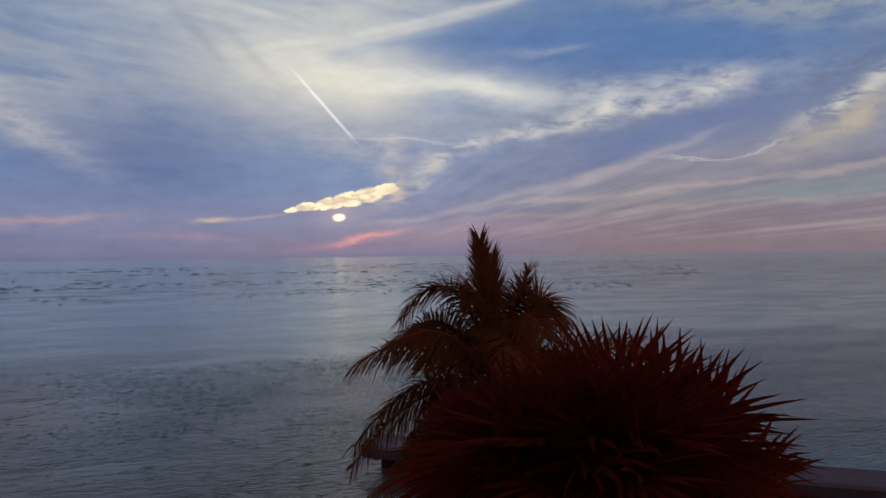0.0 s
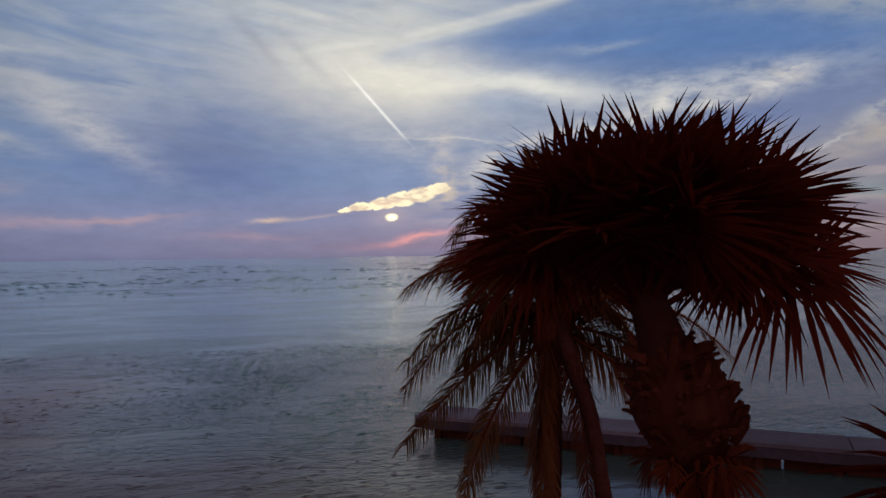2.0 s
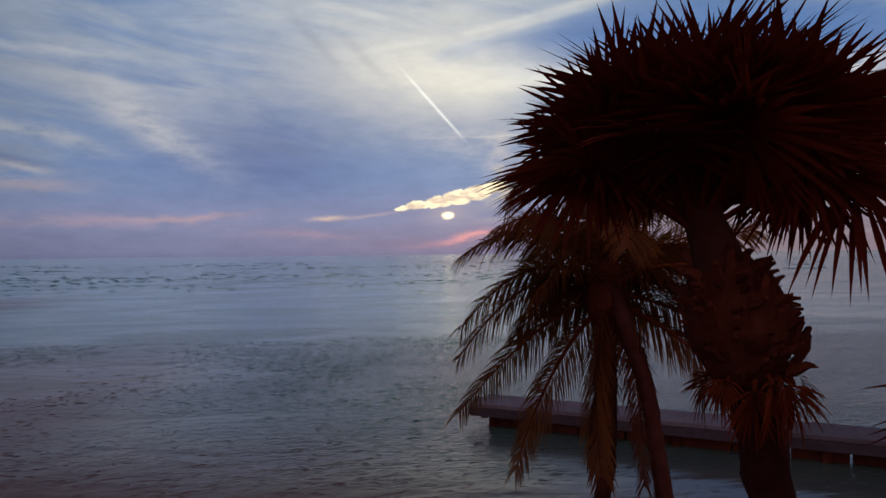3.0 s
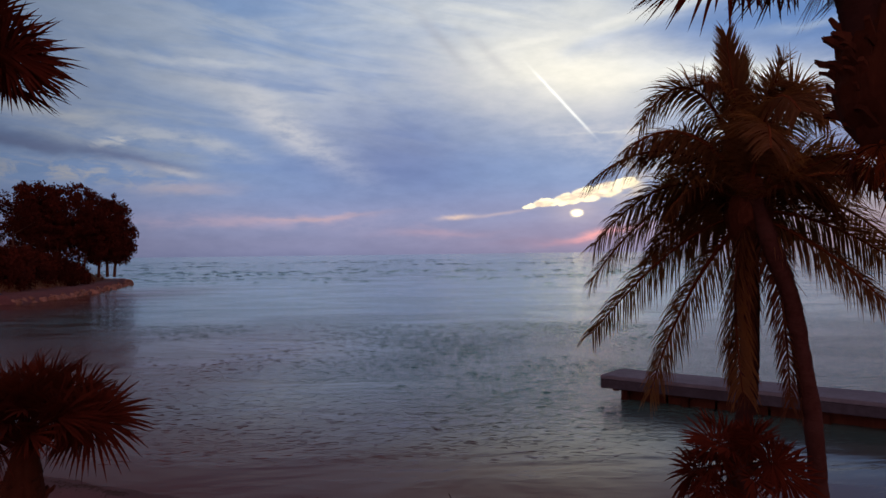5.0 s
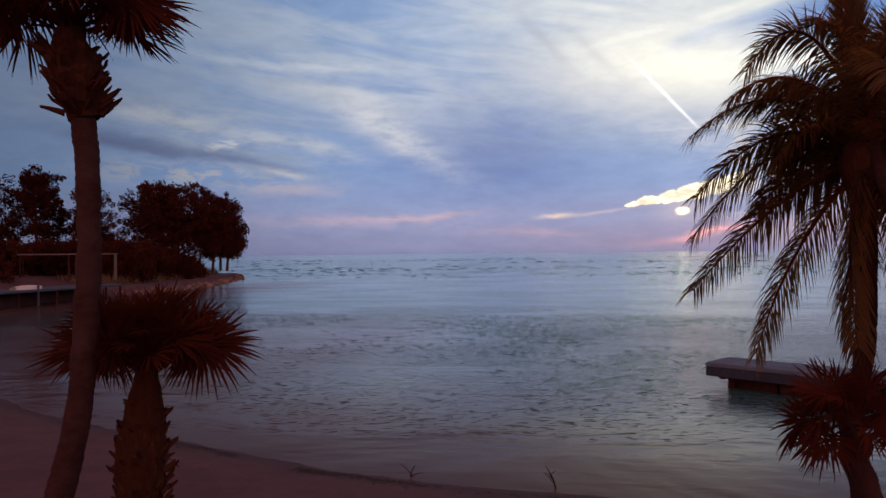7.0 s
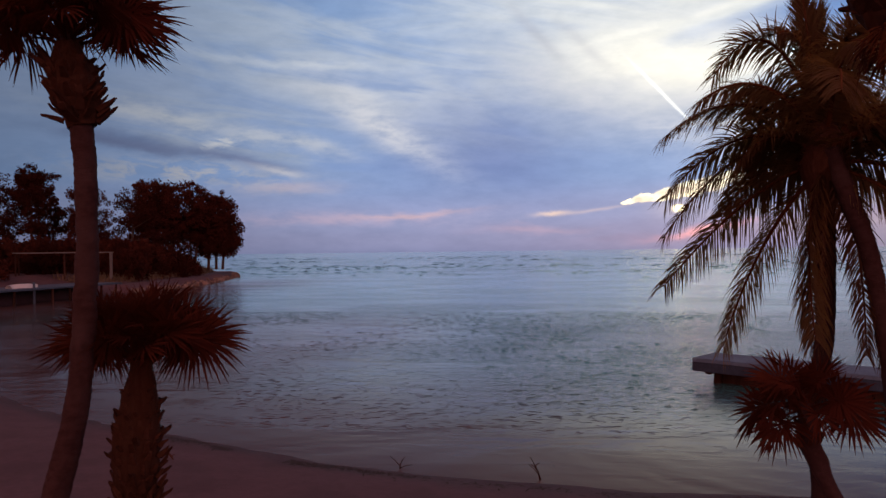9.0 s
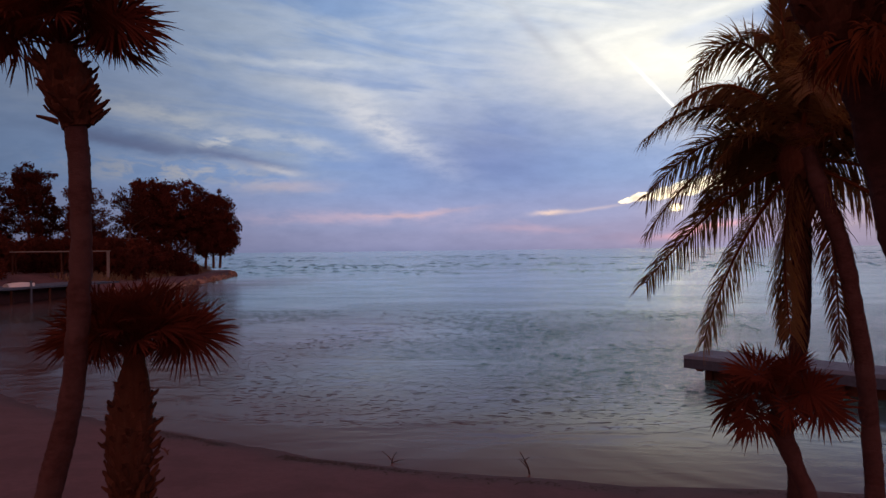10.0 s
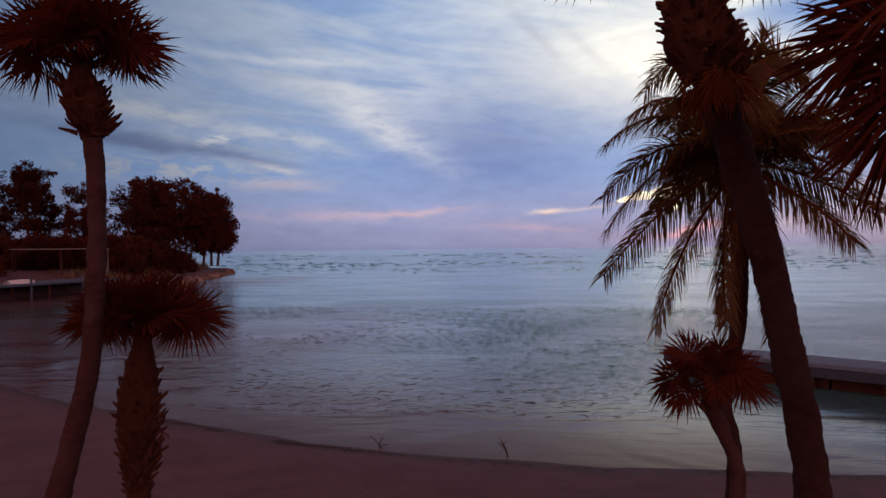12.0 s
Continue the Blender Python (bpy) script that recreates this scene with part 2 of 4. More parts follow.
    t.links.new(add.outputs[0], out.inputs["Surface"])


build_world()
lamp = bpy.data.lights.new("sun", "SUN")
lamp.energy, lamp.angle, lamp.color = 0.012, radians(60), (1.0, 0.72, 0.5)
sun_way = Vector((math.sin(radians(SUN_AZ)) * math.cos(radians(SUN_EL)), math.cos(radians(SUN_AZ)) * math.cos(radians(SUN_EL)), math.sin(radians(SUN_EL))))
new("sun", lamp).matrix_world = look(sun_way * 50, (0, 0, 0))


# ---------------------------------------------------------------- materials
def material(name, colours, rough=0.8, scale=6.0, stretch=(1, 1, 1), bump=0.3, bump_scale=None, spec=0.3, rand=0.25):
    """Mottled surface: two colours mixed by noise at two scales, a third by larger stains, uneven gloss and relief."""
    m = bpy.data.materials.new(name)
    m.use_nodes = True
    t = m.node_tree
    b = t.nodes["Principled BSDF"]
    coord = t.nodes.new("ShaderNodeTexCoord")
    place = t.nodes.new("ShaderNodeMapping")
    place.inputs["Scale"].default_value = stretch
    t.links.new(coord.outputs["Object"], place.inputs["Vector"])
    v = place.outputs[0]
    small = fuzz(t, v, scale, 6, 0.65)
    large = fuzz(t, v, scale * 0.17, 3, 0.5)
    c = blend(t, small.ramp(0.3, 0.7), colours[0], colours[1])
    c = blend(t, large.ramp(0.4, 0.7, 0, 0.7), c, colours[2] if len(colours) > 2 else colours[0])
    info = t.nodes.new("ShaderNodeObjectInfo")
    r = Val(t, info.outputs["Random"]).ramp(0, 1, 1 - rand, 1 + rand)
    c = blend(t, 1.0, c, vec(t, r, r, r), "MULTIPLY")
    t.links.new(c, b.inputs["Base Color"])
    t.links.new((small * 0.25 + (rough - 0.12)).socket, b.inputs["Roughness"])
    b.inputs["Specular IOR Level"].default_value = spec
    if bump:
        relief = t.nodes.new("ShaderNodeBump")
        relief.inputs["Strength"].default_value = bump
        relief.inputs["Distance"].default_value = 0.02
        h = fuzz(t, v, bump_scale or scale * 2, 5, 0.6)
        t.links.new(h.socket, relief.inputs["Height"])
        t.links.new(relief.outputs[0], b.inputs["Normal"])
    return m


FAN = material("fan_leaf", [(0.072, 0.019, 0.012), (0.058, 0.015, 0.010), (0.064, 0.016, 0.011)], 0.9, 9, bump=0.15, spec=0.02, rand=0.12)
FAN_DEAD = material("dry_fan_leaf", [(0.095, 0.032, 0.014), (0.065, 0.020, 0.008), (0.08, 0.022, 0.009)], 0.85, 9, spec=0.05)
FEATHER = material("feather_leaf", [(0.100, 0.056, 0.028), (0.120, 0.068, 0.034), (0.085, 0.040, 0.020)], 0.6, 9, bump=0.1, spec=0.15)
FEATHER_DEAD = material("dry_feather_leaf", [(0.080, 0.042, 0.028), (0.060, 0.028, 0.018), (0.050, 0.020, 0.013)], 0.85, 9, spec=0.05)
STALK = material("leaf_stalk", [(0.085, 0.030, 0.010), (0.065, 0.020, 0.008), (0.06, 0.017, 0.007)], 0.7, 12, spec=0.08)
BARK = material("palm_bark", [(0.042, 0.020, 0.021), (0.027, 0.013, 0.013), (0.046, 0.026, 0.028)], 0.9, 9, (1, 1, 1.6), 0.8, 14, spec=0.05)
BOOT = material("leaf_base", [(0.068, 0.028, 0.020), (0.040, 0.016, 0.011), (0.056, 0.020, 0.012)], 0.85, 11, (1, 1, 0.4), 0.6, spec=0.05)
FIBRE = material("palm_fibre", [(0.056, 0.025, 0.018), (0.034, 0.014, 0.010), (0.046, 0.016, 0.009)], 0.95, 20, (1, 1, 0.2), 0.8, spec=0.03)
CROWN = material("far_leaf", [(0.046, 0.013, 0.009), (0.054, 0.015, 0.010), (0.042, 0.011, 0.008)], 0.95, 1.0, bump=0, spec=0.05)
BRANCH = material("far_bark", [(0.070, 0.032, 0.024), (0.045, 0.020, 0.014)], 0.9, 2.0)
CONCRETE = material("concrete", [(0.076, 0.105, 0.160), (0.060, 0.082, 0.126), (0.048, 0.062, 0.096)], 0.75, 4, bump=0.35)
# same concrete darkened: shade of the backlit jetty sides put into its colour
SHADED = material("shaded_concrete", [(0.046, 0.058, 0.092), (0.034, 0.042, 0.066), (0.026, 0.030, 0.048)], 0.85, 4, bump=0.4, spec=0.1)
TIMBER = material("timber", [(0.055, 0.026, 0.020), (0.036, 0.016, 0.013), (0.028, 0.012, 0.010)], 0.9, 5, (1, 1, 0.3), 0.5, spec=0.05)
WHITE = material("white_paint", [(0.14, 0.125, 0.13), (0.10, 0.09, 0.095)], 0.5, 3, bump=0.1)
ROCK = material("rock", [(0.20, 0.14, 0.12), (0.12, 0.075, 0.06), (0.16, 0.10, 0.085)], 0.9, 2, bump=0.7)
WRACK = material("seaweed", [(0.045, 0.022, 0.014), (0.030, 0.013, 0.009)], 0.8, 8)
GRASS = material("dune_grass", [(0.16, 0.11, 0.07), (0.11, 0.07, 0.04), (0.08, 0.05, 0.03)], 0.8, 1)
HULL = material("boat_hull", [(0.52, 0.50, 0.50), (0.44, 0.42, 0.42)], 0.35, 2, bump=0)


def sand_material():
    m = material("sand", [(0.096, 0.050, 0.060), (0.074, 0.038, 0.046), (0.060, 0.030, 0.037)], 0.9, 5, bump=0.5, rand=0)
    t = m.node_tree
    b = t.nodes["Principled BSDF"]
    geo = t.nodes.new("ShaderNodeNewGeometry")
    split = t.nodes.new("ShaderNodeSeparateXYZ")
    t.links.new(geo.outputs["Position"], split.inputs[0])
    wob = fuzz(t, geo.outputs["Position"], 0.35, 4)
    h = Val(t, split.outputs[2]) + (wob - 0.5) * 0.10
    wet = h.ramp(0.05, 0.22, 1, 0)
    old = b.inputs["Base Color"].links[0].from_socket
    t.links.new(blend(t, wet, old, blend(t, 1.0, old, (0.62, 0.58, 0.58), "MULTIPLY")), b.inputs["Base Color"])
    t.links.new((wet * -0.15 + 0.92).socket, b.inputs["Roughness"])
    return m


def water_material():
    m = bpy.data.materials.new("sea_water")
    m.use_nodes = True
    t = m.node_tree
    b = t.nodes["Principled BSDF"]
    geo = t.nodes.new("ShaderNodeNewGeometry")
    split = t.nodes.new("ShaderNodeSeparateXYZ")
    t.links.new(geo.outputs["Position"], split.inputs[0])
    across, far = Val(t, split.outputs[0]), Val(t, split.outputs[1])

    def stretched(sx, sy, turn):
        place = t.nodes.new("ShaderNodeMapping")
        place.inputs["Scale"].default_value = (sx, sy, 1)
        place.inputs["Rotation"].default_value = (0, 0, radians(turn))
        t.links.new(geo.outputs["Position"], place.inputs["Vector"])
        return place.outputs[0]

    patch = fuzz(t, stretched(0.045, 0.11, -6), 1.0, 4, 0.6, 0.8)         # ruffled and calm patches
    swell = fuzz(t, stretched(0.10, 0.16, 10), 1.0, 3, 0.5, 0.8)
    chop = fuzz(t, stretched(0.8, 1.7, -10), 1.0, 4, 0.55, 0.6)
    ripple = fuzz(t, stretched(2.6, 4.6, 16), 1.0, 3, 0.55, 0.6)
    flecks = fuzz(t, stretched(1.9, 6.0, 3), 1.0, 2, 0.5, 0.4)
    flecks = (flecks - 0.59).op("MAXIMUM", 0.0) * patch.ramp(0.42, 0.56) * far.ramp(80, 50) * far.ramp(20, 30)
    shoal = far.ramp(150, 230) * far.ramp(900, 500)
    breaker = fuzz(t, stretched(0.045, 0.17, 3), 1.0, 4, 0.62, 0.9)
    breaker = (breaker - 0.56).op("MAXIMUM", 0.0) * shoal
    height = swell * 0.45 + breaker * 14.0 + flecks * 1.6 + (chop * 0.17 + ripple * 0.05) * patch.ramp(0.35, 0.65, 0.45, 1.2) * far.ramp(20, 70, 0.24, 1.0) + (ripple * 0.16 + chop * 0.20) * far.ramp(24, 32) * far.ramp(78, 50) * (across + (patch - 0.5) * 16).ramp(-7, 3)
    relief = t.nodes.new("ShaderNodeBump")
    relief.inputs["Strength"].default_value = 1.0
    relief.inputs["Distance"].default_value = 0.38
    t.links.new(height.socket, relief.inputs["Height"])
    shallow = (far + (patch - 0.5) * 12 + across * 0.6).ramp(18, 38, 1, 0).op("MAXIMUM", (across + (patch - 0.5) * 12).ramp(-1, -15) * far.ramp(85, 40)).op("MAXIMUM", across.ramp(-30, -56) * far.ramp(175, 120))
    tone = blend(t, patch.ramp(0.3, 0.7), (0.028, 0.084, 0.092), (0.020, 0.066, 0.080))
    t.links.new(blend(t, shallow, tone, (0.070, 0.036, 0.034)), b.inputs["Base Color"])
    b.inputs["IOR"].default_value = 1.36
    b.inputs["Specular Tint"].default_value = (0.76, 1.0, 0.98, 1)
    t.links.new(shallow.ramp(0, 1, 0.5, 0.12).socket, b.inputs["Specular IOR Level"])
    t.links.new((far.ramp(22, 120, 0.05, 0.55) * across.ramp(30, 110, 1, 0.35) * shallow.ramp(0, 1, 1, 0.15)).socket, b.inputs["Coat Weight"])
    b.inputs["Coat Tint"].default_value = (0.70, 1.0, 1.0, 1)
    b.inputs["Coat IOR"].default_value = 1.4
    b.inputs["Coat Roughness"].default_value = 0.12
    t.links.new(relief.outputs[0], b.inputs["Normal"])
    t.links.new(relief.outputs[0], b.inputs["Coat Normal"])
    t.links.new(patch.ramp(0.35, 0.65, 0.10, 0.18).socket, b.inputs["Roughness"])
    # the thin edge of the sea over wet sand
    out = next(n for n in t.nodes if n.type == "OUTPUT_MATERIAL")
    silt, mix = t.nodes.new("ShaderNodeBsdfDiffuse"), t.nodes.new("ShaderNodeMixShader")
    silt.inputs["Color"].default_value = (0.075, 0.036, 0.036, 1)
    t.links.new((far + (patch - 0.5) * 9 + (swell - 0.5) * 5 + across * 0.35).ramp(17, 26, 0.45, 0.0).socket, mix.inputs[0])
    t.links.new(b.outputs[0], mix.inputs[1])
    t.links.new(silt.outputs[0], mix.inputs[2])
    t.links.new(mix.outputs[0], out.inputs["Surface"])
    return m


def let_light_through(m, amount, tint):
    """Thin leaves: part of the light comes through."""
    t = m.node_tree
    b = t.nodes["Principled BSDF"]
    out = next(n for n in t.nodes if n.type == "OUTPUT_MATERIAL")
    thin, mix = t.nodes.new("ShaderNodeBsdfTranslucent"), t.nodes.new("ShaderNodeMixShader")
    mix.inputs[0].default_value = amount
    t.links.new(blend(t, 1.0, b.inputs["Base Color"].links[0].from_socket, tint, "MULTIPLY"), thin.inputs["Color"])
    t.links.new(b.outputs[0], mix.inputs[1])
    t.links.new(thin.outputs[0], mix.inputs[2])
    t.links.new(mix.outputs[0], out.inputs["Surface"])


let_light_through(FAN, 0.35, (1.2, 1.0, 0.7))
let_light_through(FAN_DEAD, 0.3, (1.2, 0.9, 0.7))
let_light_through(FEATHER, 0.60, (1.9, 1.8, 1.1))
let_light_through(FEATHER_DEAD, 0.35, (1.3, 1.1, 0.8))
let_light_through(CROWN, 0.3, (1.2, 0.9, 0.7))

SAND, WATER = sand_material(), water_material()


# ---------------------------------------------------------------- builders
class Soup:
    """Plain lists of corners and faces, filled like a bmesh but faster for many thousand leaflets."""

    def __init__(self):
        self.verts, self.faces = [], []

    def to_mesh(self, me):
        me.from_pydata(self.verts, [], self.faces)

    def free(self):
        self.verts, self.faces = [], []


def vert(bm, co):
    if isinstance(bm, Soup):
        bm.verts.append(tuple(co))
        return len(bm.verts) - 1
    return bm.verts.new(co)


def face(bm, corners):
    if isinstance(bm, Soup):
        bm.faces.append(tuple(corners))
    else:
        bm.faces.new(corners)


def finish(bm, name, mat, smooth=False):
    me = bpy.data.meshes.new(name)
    bm.to_mesh(me)
    bm.free()
    me.materials.append(mat)
    if smooth:
        for p in me.polygons:
            p.use_smooth = True
    return me


def part(name, data, mat, parent, label="", smooth=False, m=None):
    """Links a bmesh or a mesh as one mesh object under a thing or a part."""
    me = finish(data, name, mat, smooth) if isinstance(data, (bmesh.types.BMesh, Soup)) else data
    ob = new(name, me)
    ob.parent = parent
    if m is not None:
        ob.matrix_basis = m
    return tagged(ob, label)


def thing(name, label, category, at=(0, 0, 0), group="", kind=""):
    ob = new(name)
    ob.location = at
    ob.empty_display_size = 0.2
    return tagged(ob, label, category, group, kind)


def spline(points, n):
    """n points of a smooth curve through the given ones."""
    p = [Vector(q) for q in points]
    p = [p[0] * 2 - p[1], *p, p[-1] * 2 - p[-2]]
    out = []
    for i in range(n):
        f = i / (n - 1) * (len(p) - 3)
        k = min(int(f), len(p) - 4)
        u = f - k
        a, b, c, d = p[k:k + 4]
        out.append(0.5 * (2 * b + (c - a) * u + (2 * a - 5 * b + 4 * c - d) * u * u + (3 * b - a - 3 * c + d) * u ** 3))
    return out


def tube(bm, pts, radii, sides=8, cap=True):
    rings = []
    ref = None
    for i, p in enumerate(pts):
        d = (pts[min(i + 1, len(pts) - 1)] - pts[max(i - 1, 0)]).normalized()
        if ref is None:
            ref = d.orthogonal().normalized()
        ref = (ref - d * ref.dot(d)).normalized()
        w = d.cross(ref)
        r = radii[i] if hasattr(radii, "__len__") else radii
        rings.append([vert(bm, p + (ref * math.cos(k * math.tau / sides) + w * math.sin(k * math.tau / sides)) * r) for k in range(sides)])
    for a, b in zip(rings, rings[1:]):
        for k in range(sides):
            face(bm, (a[k], a[(k + 1) % sides], b[(k + 1) % sides], b[k]))
    if cap:
        face(bm, rings[0][::-1])
        face(bm, rings[-1])


def box(bm, size, m=Matrix(), bevel=0.0):
    made = bmesh.ops.create_cube(bm, size=1, matrix=m @ Matrix.Diagonal((*size, 1)))["verts"]
    if bevel:
        edges = {e for v in made for e in v.link_edges}
        bmesh.ops.bevel(bm, geom=list(edges), offset=bevel, segments=2, affect="EDGES")


def strip(bm, stations, fold=0.25):
    """A folded blade: stations of (centre, side vector, normal), the last one a tip."""
    rows = []
    for c, s, n in stations[:-1]:
        rows.append((vert(bm, c - s), vert(bm, c - n * s.length * fold), vert(bm, c + s)))
    tip = vert(bm, stations[-1][0])
    for a, b in zip(rows, rows[1:]):
        face(bm, (a[0], a[1], b[1], b[0]))
        face(bm, (a[1], a[2], b[2], b[1]))
    a = rows[-1]
    face(bm, (a[0], a[1], tip))
    face(bm, (a[1], a[2], tip))


def fan_leaf(seed, bearing, pitch, twist, stem, blade, count=44, span=150, sag=0.3, bend=0.4):
    """A palmetto leaf from its foot: a stalk that leaves along the bearing and pitch (degrees) and bends over with its weight,
    then a fan of stiff segments, joined for half their length, round the curled end of its rib; twist turns the blade on its stalk."""
    rng = random.Random(seed)
    bm = Soup()
    h = Vector((math.cos(radians(bearing)), math.sin(radians(bearing)), 0))
    down = Vector((0, 0, -1))
    pts, p, a = [], Vector((0, 0, 0)), radians(pitch)
    steps = 8
    for i in range(steps + 1):
        pts.append(p.copy())
        a -= bend / steps * (1.5 if i > steps * 0.55 else 0.6)
        p = p + (h * math.cos(a) - down * math.sin(a)) * stem / steps
    tube(bm, pts, [0.022 - 0.012 * i / steps for i in range(steps + 1)], 5)
    ax = (h * math.cos(a) - down * math.sin(a)).normalized()
    turn = Matrix.Rotation(radians(twist), 3, ax)
    side = turn @ Vector((-h.y, h.x, 0))
    un = ax.cross(side).normalized()
    rib, q = [], pts[-1].copy()
    for i in range(7):
        rib.append((q.copy(), ax.copy(), un.copy()))
        curl = Matrix.Rotation(0.10, 3, side)
        ax, un = curl @ ax, curl @ un
        q = q + ax * blade * 0.04
    gap = 2 * radians(span) / (count - 1)
    for i in range(count):
        f = (i / (count - 1)) * 2 - 1
        th = radians(span) * f + rng.uniform(-0.035, 0.035)
        r0, ax, un = rib[min(6, int((1 - abs(f)) * 6.99))]
        out = ax * math.cos(th) + side * math.sin(th)
        out = (out + un * (0.36 * abs(math.sin(th)) - 0.06) + un * rng.uniform(-0.10, 0.10)).normalized()
        length = blade * (0.78 + 0.22 * math.cos(th * 0.6)) * rng.uniform(0.82, 1.10)
        across = (un.cross(out)).normalized()
        droop = sag * blade * rng.uniform(0.4, 1.4) * 0.6
        split = rng.uniform(0.44, 0.56)
        st = []
        for g, w in ((0.03, 0.04), (split * 0.6, split * 0.66), (split, split * 1.04), (0.76, split * 0.60), (1.0, 0.0)):
            c = r0 + out * length * g + down * droop * g ** 2.4
            st.append((c, across * max(gap * 0.5 * blade * w, 0.0008), un))
        strip(bm, st)
    return bm


def feather_leaf(bm_stalk, bm_leaf, seed, mid, tip, pairs=62, leaf=0.75, hang=0.6, sway=0.0, twist=0.0, closed=0.0):
    """A coconut frond along +x: a rib that arches past the bend point to its tip, with a comb of hanging leaflets on both sides."""
    rng = random.Random(seed)
    steps = 26
    p1, p2 = Vector((mid[0], 0, mid[1])), Vector((tip[0], sway, tip[1]))
    pts = [p1 * (2 * f * (1 - f)) + p2 * (f * f) for f in (i / steps for i in range(steps + 1))]
    tube(bm_stalk, pts, [0.040 * (1 - 0.88 * i / steps) + 0.004 for i in range(steps + 1)], 5)
    for i in range(pairs):
        f = 0.13 + 0.87 * (i + rng.uniform(-0.3, 0.3)) / (pairs - 1)
        f = min(max(f, 0.1), 0.995)
        k = f * steps
        j = min(int(k), steps - 1)
        c = pts[j].lerp(pts[j + 1], k - j)
        along = (pts[j + 1] - pts[j]).normalized()
        side = along.cross(Vector((0, 0, 1)))
        side = side.normalized() if side.length > 0.05 else Vector((0, 1, 0))
        up = side.cross(along).normalized()
        side, up = side * math.cos(twist) + up * math.sin(twist), up * math.cos(twist) - side * math.sin(twist)
        size = leaf * (0.62 + 0.58 * math.sin(math.pi * min(1, f * 0.86 + 0.16))) * rng.uniform(0.8, 1.12)
        for s in (-1, 1):
            if rng.random() < 0.09:
                continue
            out = (side * s * rng.uniform(0.65, 1.0) + along * (0.22 + 0.45 * f + closed) + up * rng.uniform(-0.12, 0.34)).normalized()
            pos, d = c.copy(), out.copy()
            st = []
            for w in (0.5, 1.0, 0.8, 0.45, 0.0):
                st.append((pos.copy(), d.cross(up).normalized() * max(0.0125 * w, 0.0006), up))
                d = (d + Vector((0, 0, -1)) * hang * rng.uniform(0.25, 0.55)).normalized()
                pos = pos + d * size / 4
            strip(bm_leaf, st, 0.4)


def trunk_mesh(points, radii, seed, ring=0.09, sides=14, rough=0.02):
    """A palm trunk: a curved, tapering stem with shallow leaf-scar rings and an uneven surface."""
    rng = random.Random(seed)
    total = sum((Vector(a) - Vector(b)).length for a, b in zip(points, points[1:]))
    n = max(int(total / ring * 2), 12)
    pts = spline(points, n)
    rad = [Vector((r, 0, 0)) for r in radii]
    rr = [v.x for v in spline(rad, n)]
    rr = [r * (1 + (0.035 if i % 2 else -0.02) * rng.uniform(0.3, 1.3)) for i, r in enumerate(rr)]
    bm = bmesh.new()
    tube(bm, pts, rr, sides)
    for v in bm.verts:
        v.co += Vector((noise.noise(v.co * 5), noise.noise(v.co * 5 + Vector((9, 0, 0))), 0)) * rough
    return bm


def boot_mesh(seed, length=0.34, width=0.085):
    """A cut leaf base: a split, tapering wedge along +x, thick at its foot."""
    rng = random.Random(seed)
    bm = bmesh.new()
    rows = []
    for f, w, h in ((0, 1.0, 0.030), (0.35, 0.72, 0.026), (0.75, 0.5, 0.018), (1.0, 0.34 + rng.uniform(0, 0.25), 0.010)):
        x, z = length * f, 0.10 * length * f * f * rng.uniform(-1, 1.5)
        rows.append([bm.verts.new((x + rng.uniform(-0.01, 0.01), s * width * w * 0.5, z + g * h)) for s, g in ((-1, -0.6), (1, -0.6), (0.8, 1), (-0.8, 1))])
    for a, b in zip(rows, rows[1:]):
        for k in range(4):
            bm.faces.new((a[k], a[(k + 1) % 4], b[(k + 1) % 4], b[k]))
    bm.faces.new(rows[0][::-1])
    bm.faces.new(rows[-1])
    return bm


def frond_pose(at, azimuth, pitch, roll=0.0, size=1.0):
    """Lays +x along the given bearing (degrees counter-clockwise from +x) and pitch."""
    return Matrix.Translation(at) @ Euler((radians(roll), radians(-pitch), radians(azimuth)), "XYZ").to_matrix().to_4x4() @ Matrix.Diagonal((size, size, size, 1))


def crown_of_fans(palm, heart, seed, count, stem, blade, low=-50, high=82, extra=(), start=0.0, floor=None, spin=75, segments=44, short=None):
    """Fan leaves wound round the heart, from upright at the top to the pitch given for the lowest."""
    rng = random.Random(seed)
    heart = Vector(heart)

    def leaf(az, pitch, twist, size, at):
        lean = max(0.0, min(1.0, (70 - pitch) / 70))            # the lower a leaf, the longer its stalk and the limper its blade
        bm = fan_leaf(rng.random(), az, pitch, twist, stem * (0.58 + 0.44 * lean) * size, blade * size * rng.uniform(0.94, 1.06), segments,
                      rng.choice((130, 140, 150)), 0.06 + 0.38 * lean * rng.uniform(0.6, 1.3), 0.10 + 0.22 * lean)
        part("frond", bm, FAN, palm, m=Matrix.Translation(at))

    top, bottom = math.sin(radians(high)), math.sin(radians(low))
    for i in range(count):
        f = (i + 0.5) / count
        pitch = math.degrees(math.asin(top + (bottom - top) * f)) + rng.uniform(-7, 7)
        az = start + i * 137.5 + rng.uniform(-10, 10)
        if floor:
            pitch = max(pitch, floor(az % 360) + rng.uniform(0, 12))
        at = heart + Vector((math.cos(radians(az)), math.sin(radians(az)), 0)) * 0.05 + Vector((0, 0, 0.10 * (1 - 2 * f)))
        leaf(az, pitch, rng.choice((-1, 1)) * rng.uniform(0.2, 1.0) * spin, rng.uniform(0.90, 1.08) * (short(az % 360) if short else 1), at)
    for az, pitch, twist, size in extra:
        leaf(az, pitch, twist, size, heart)


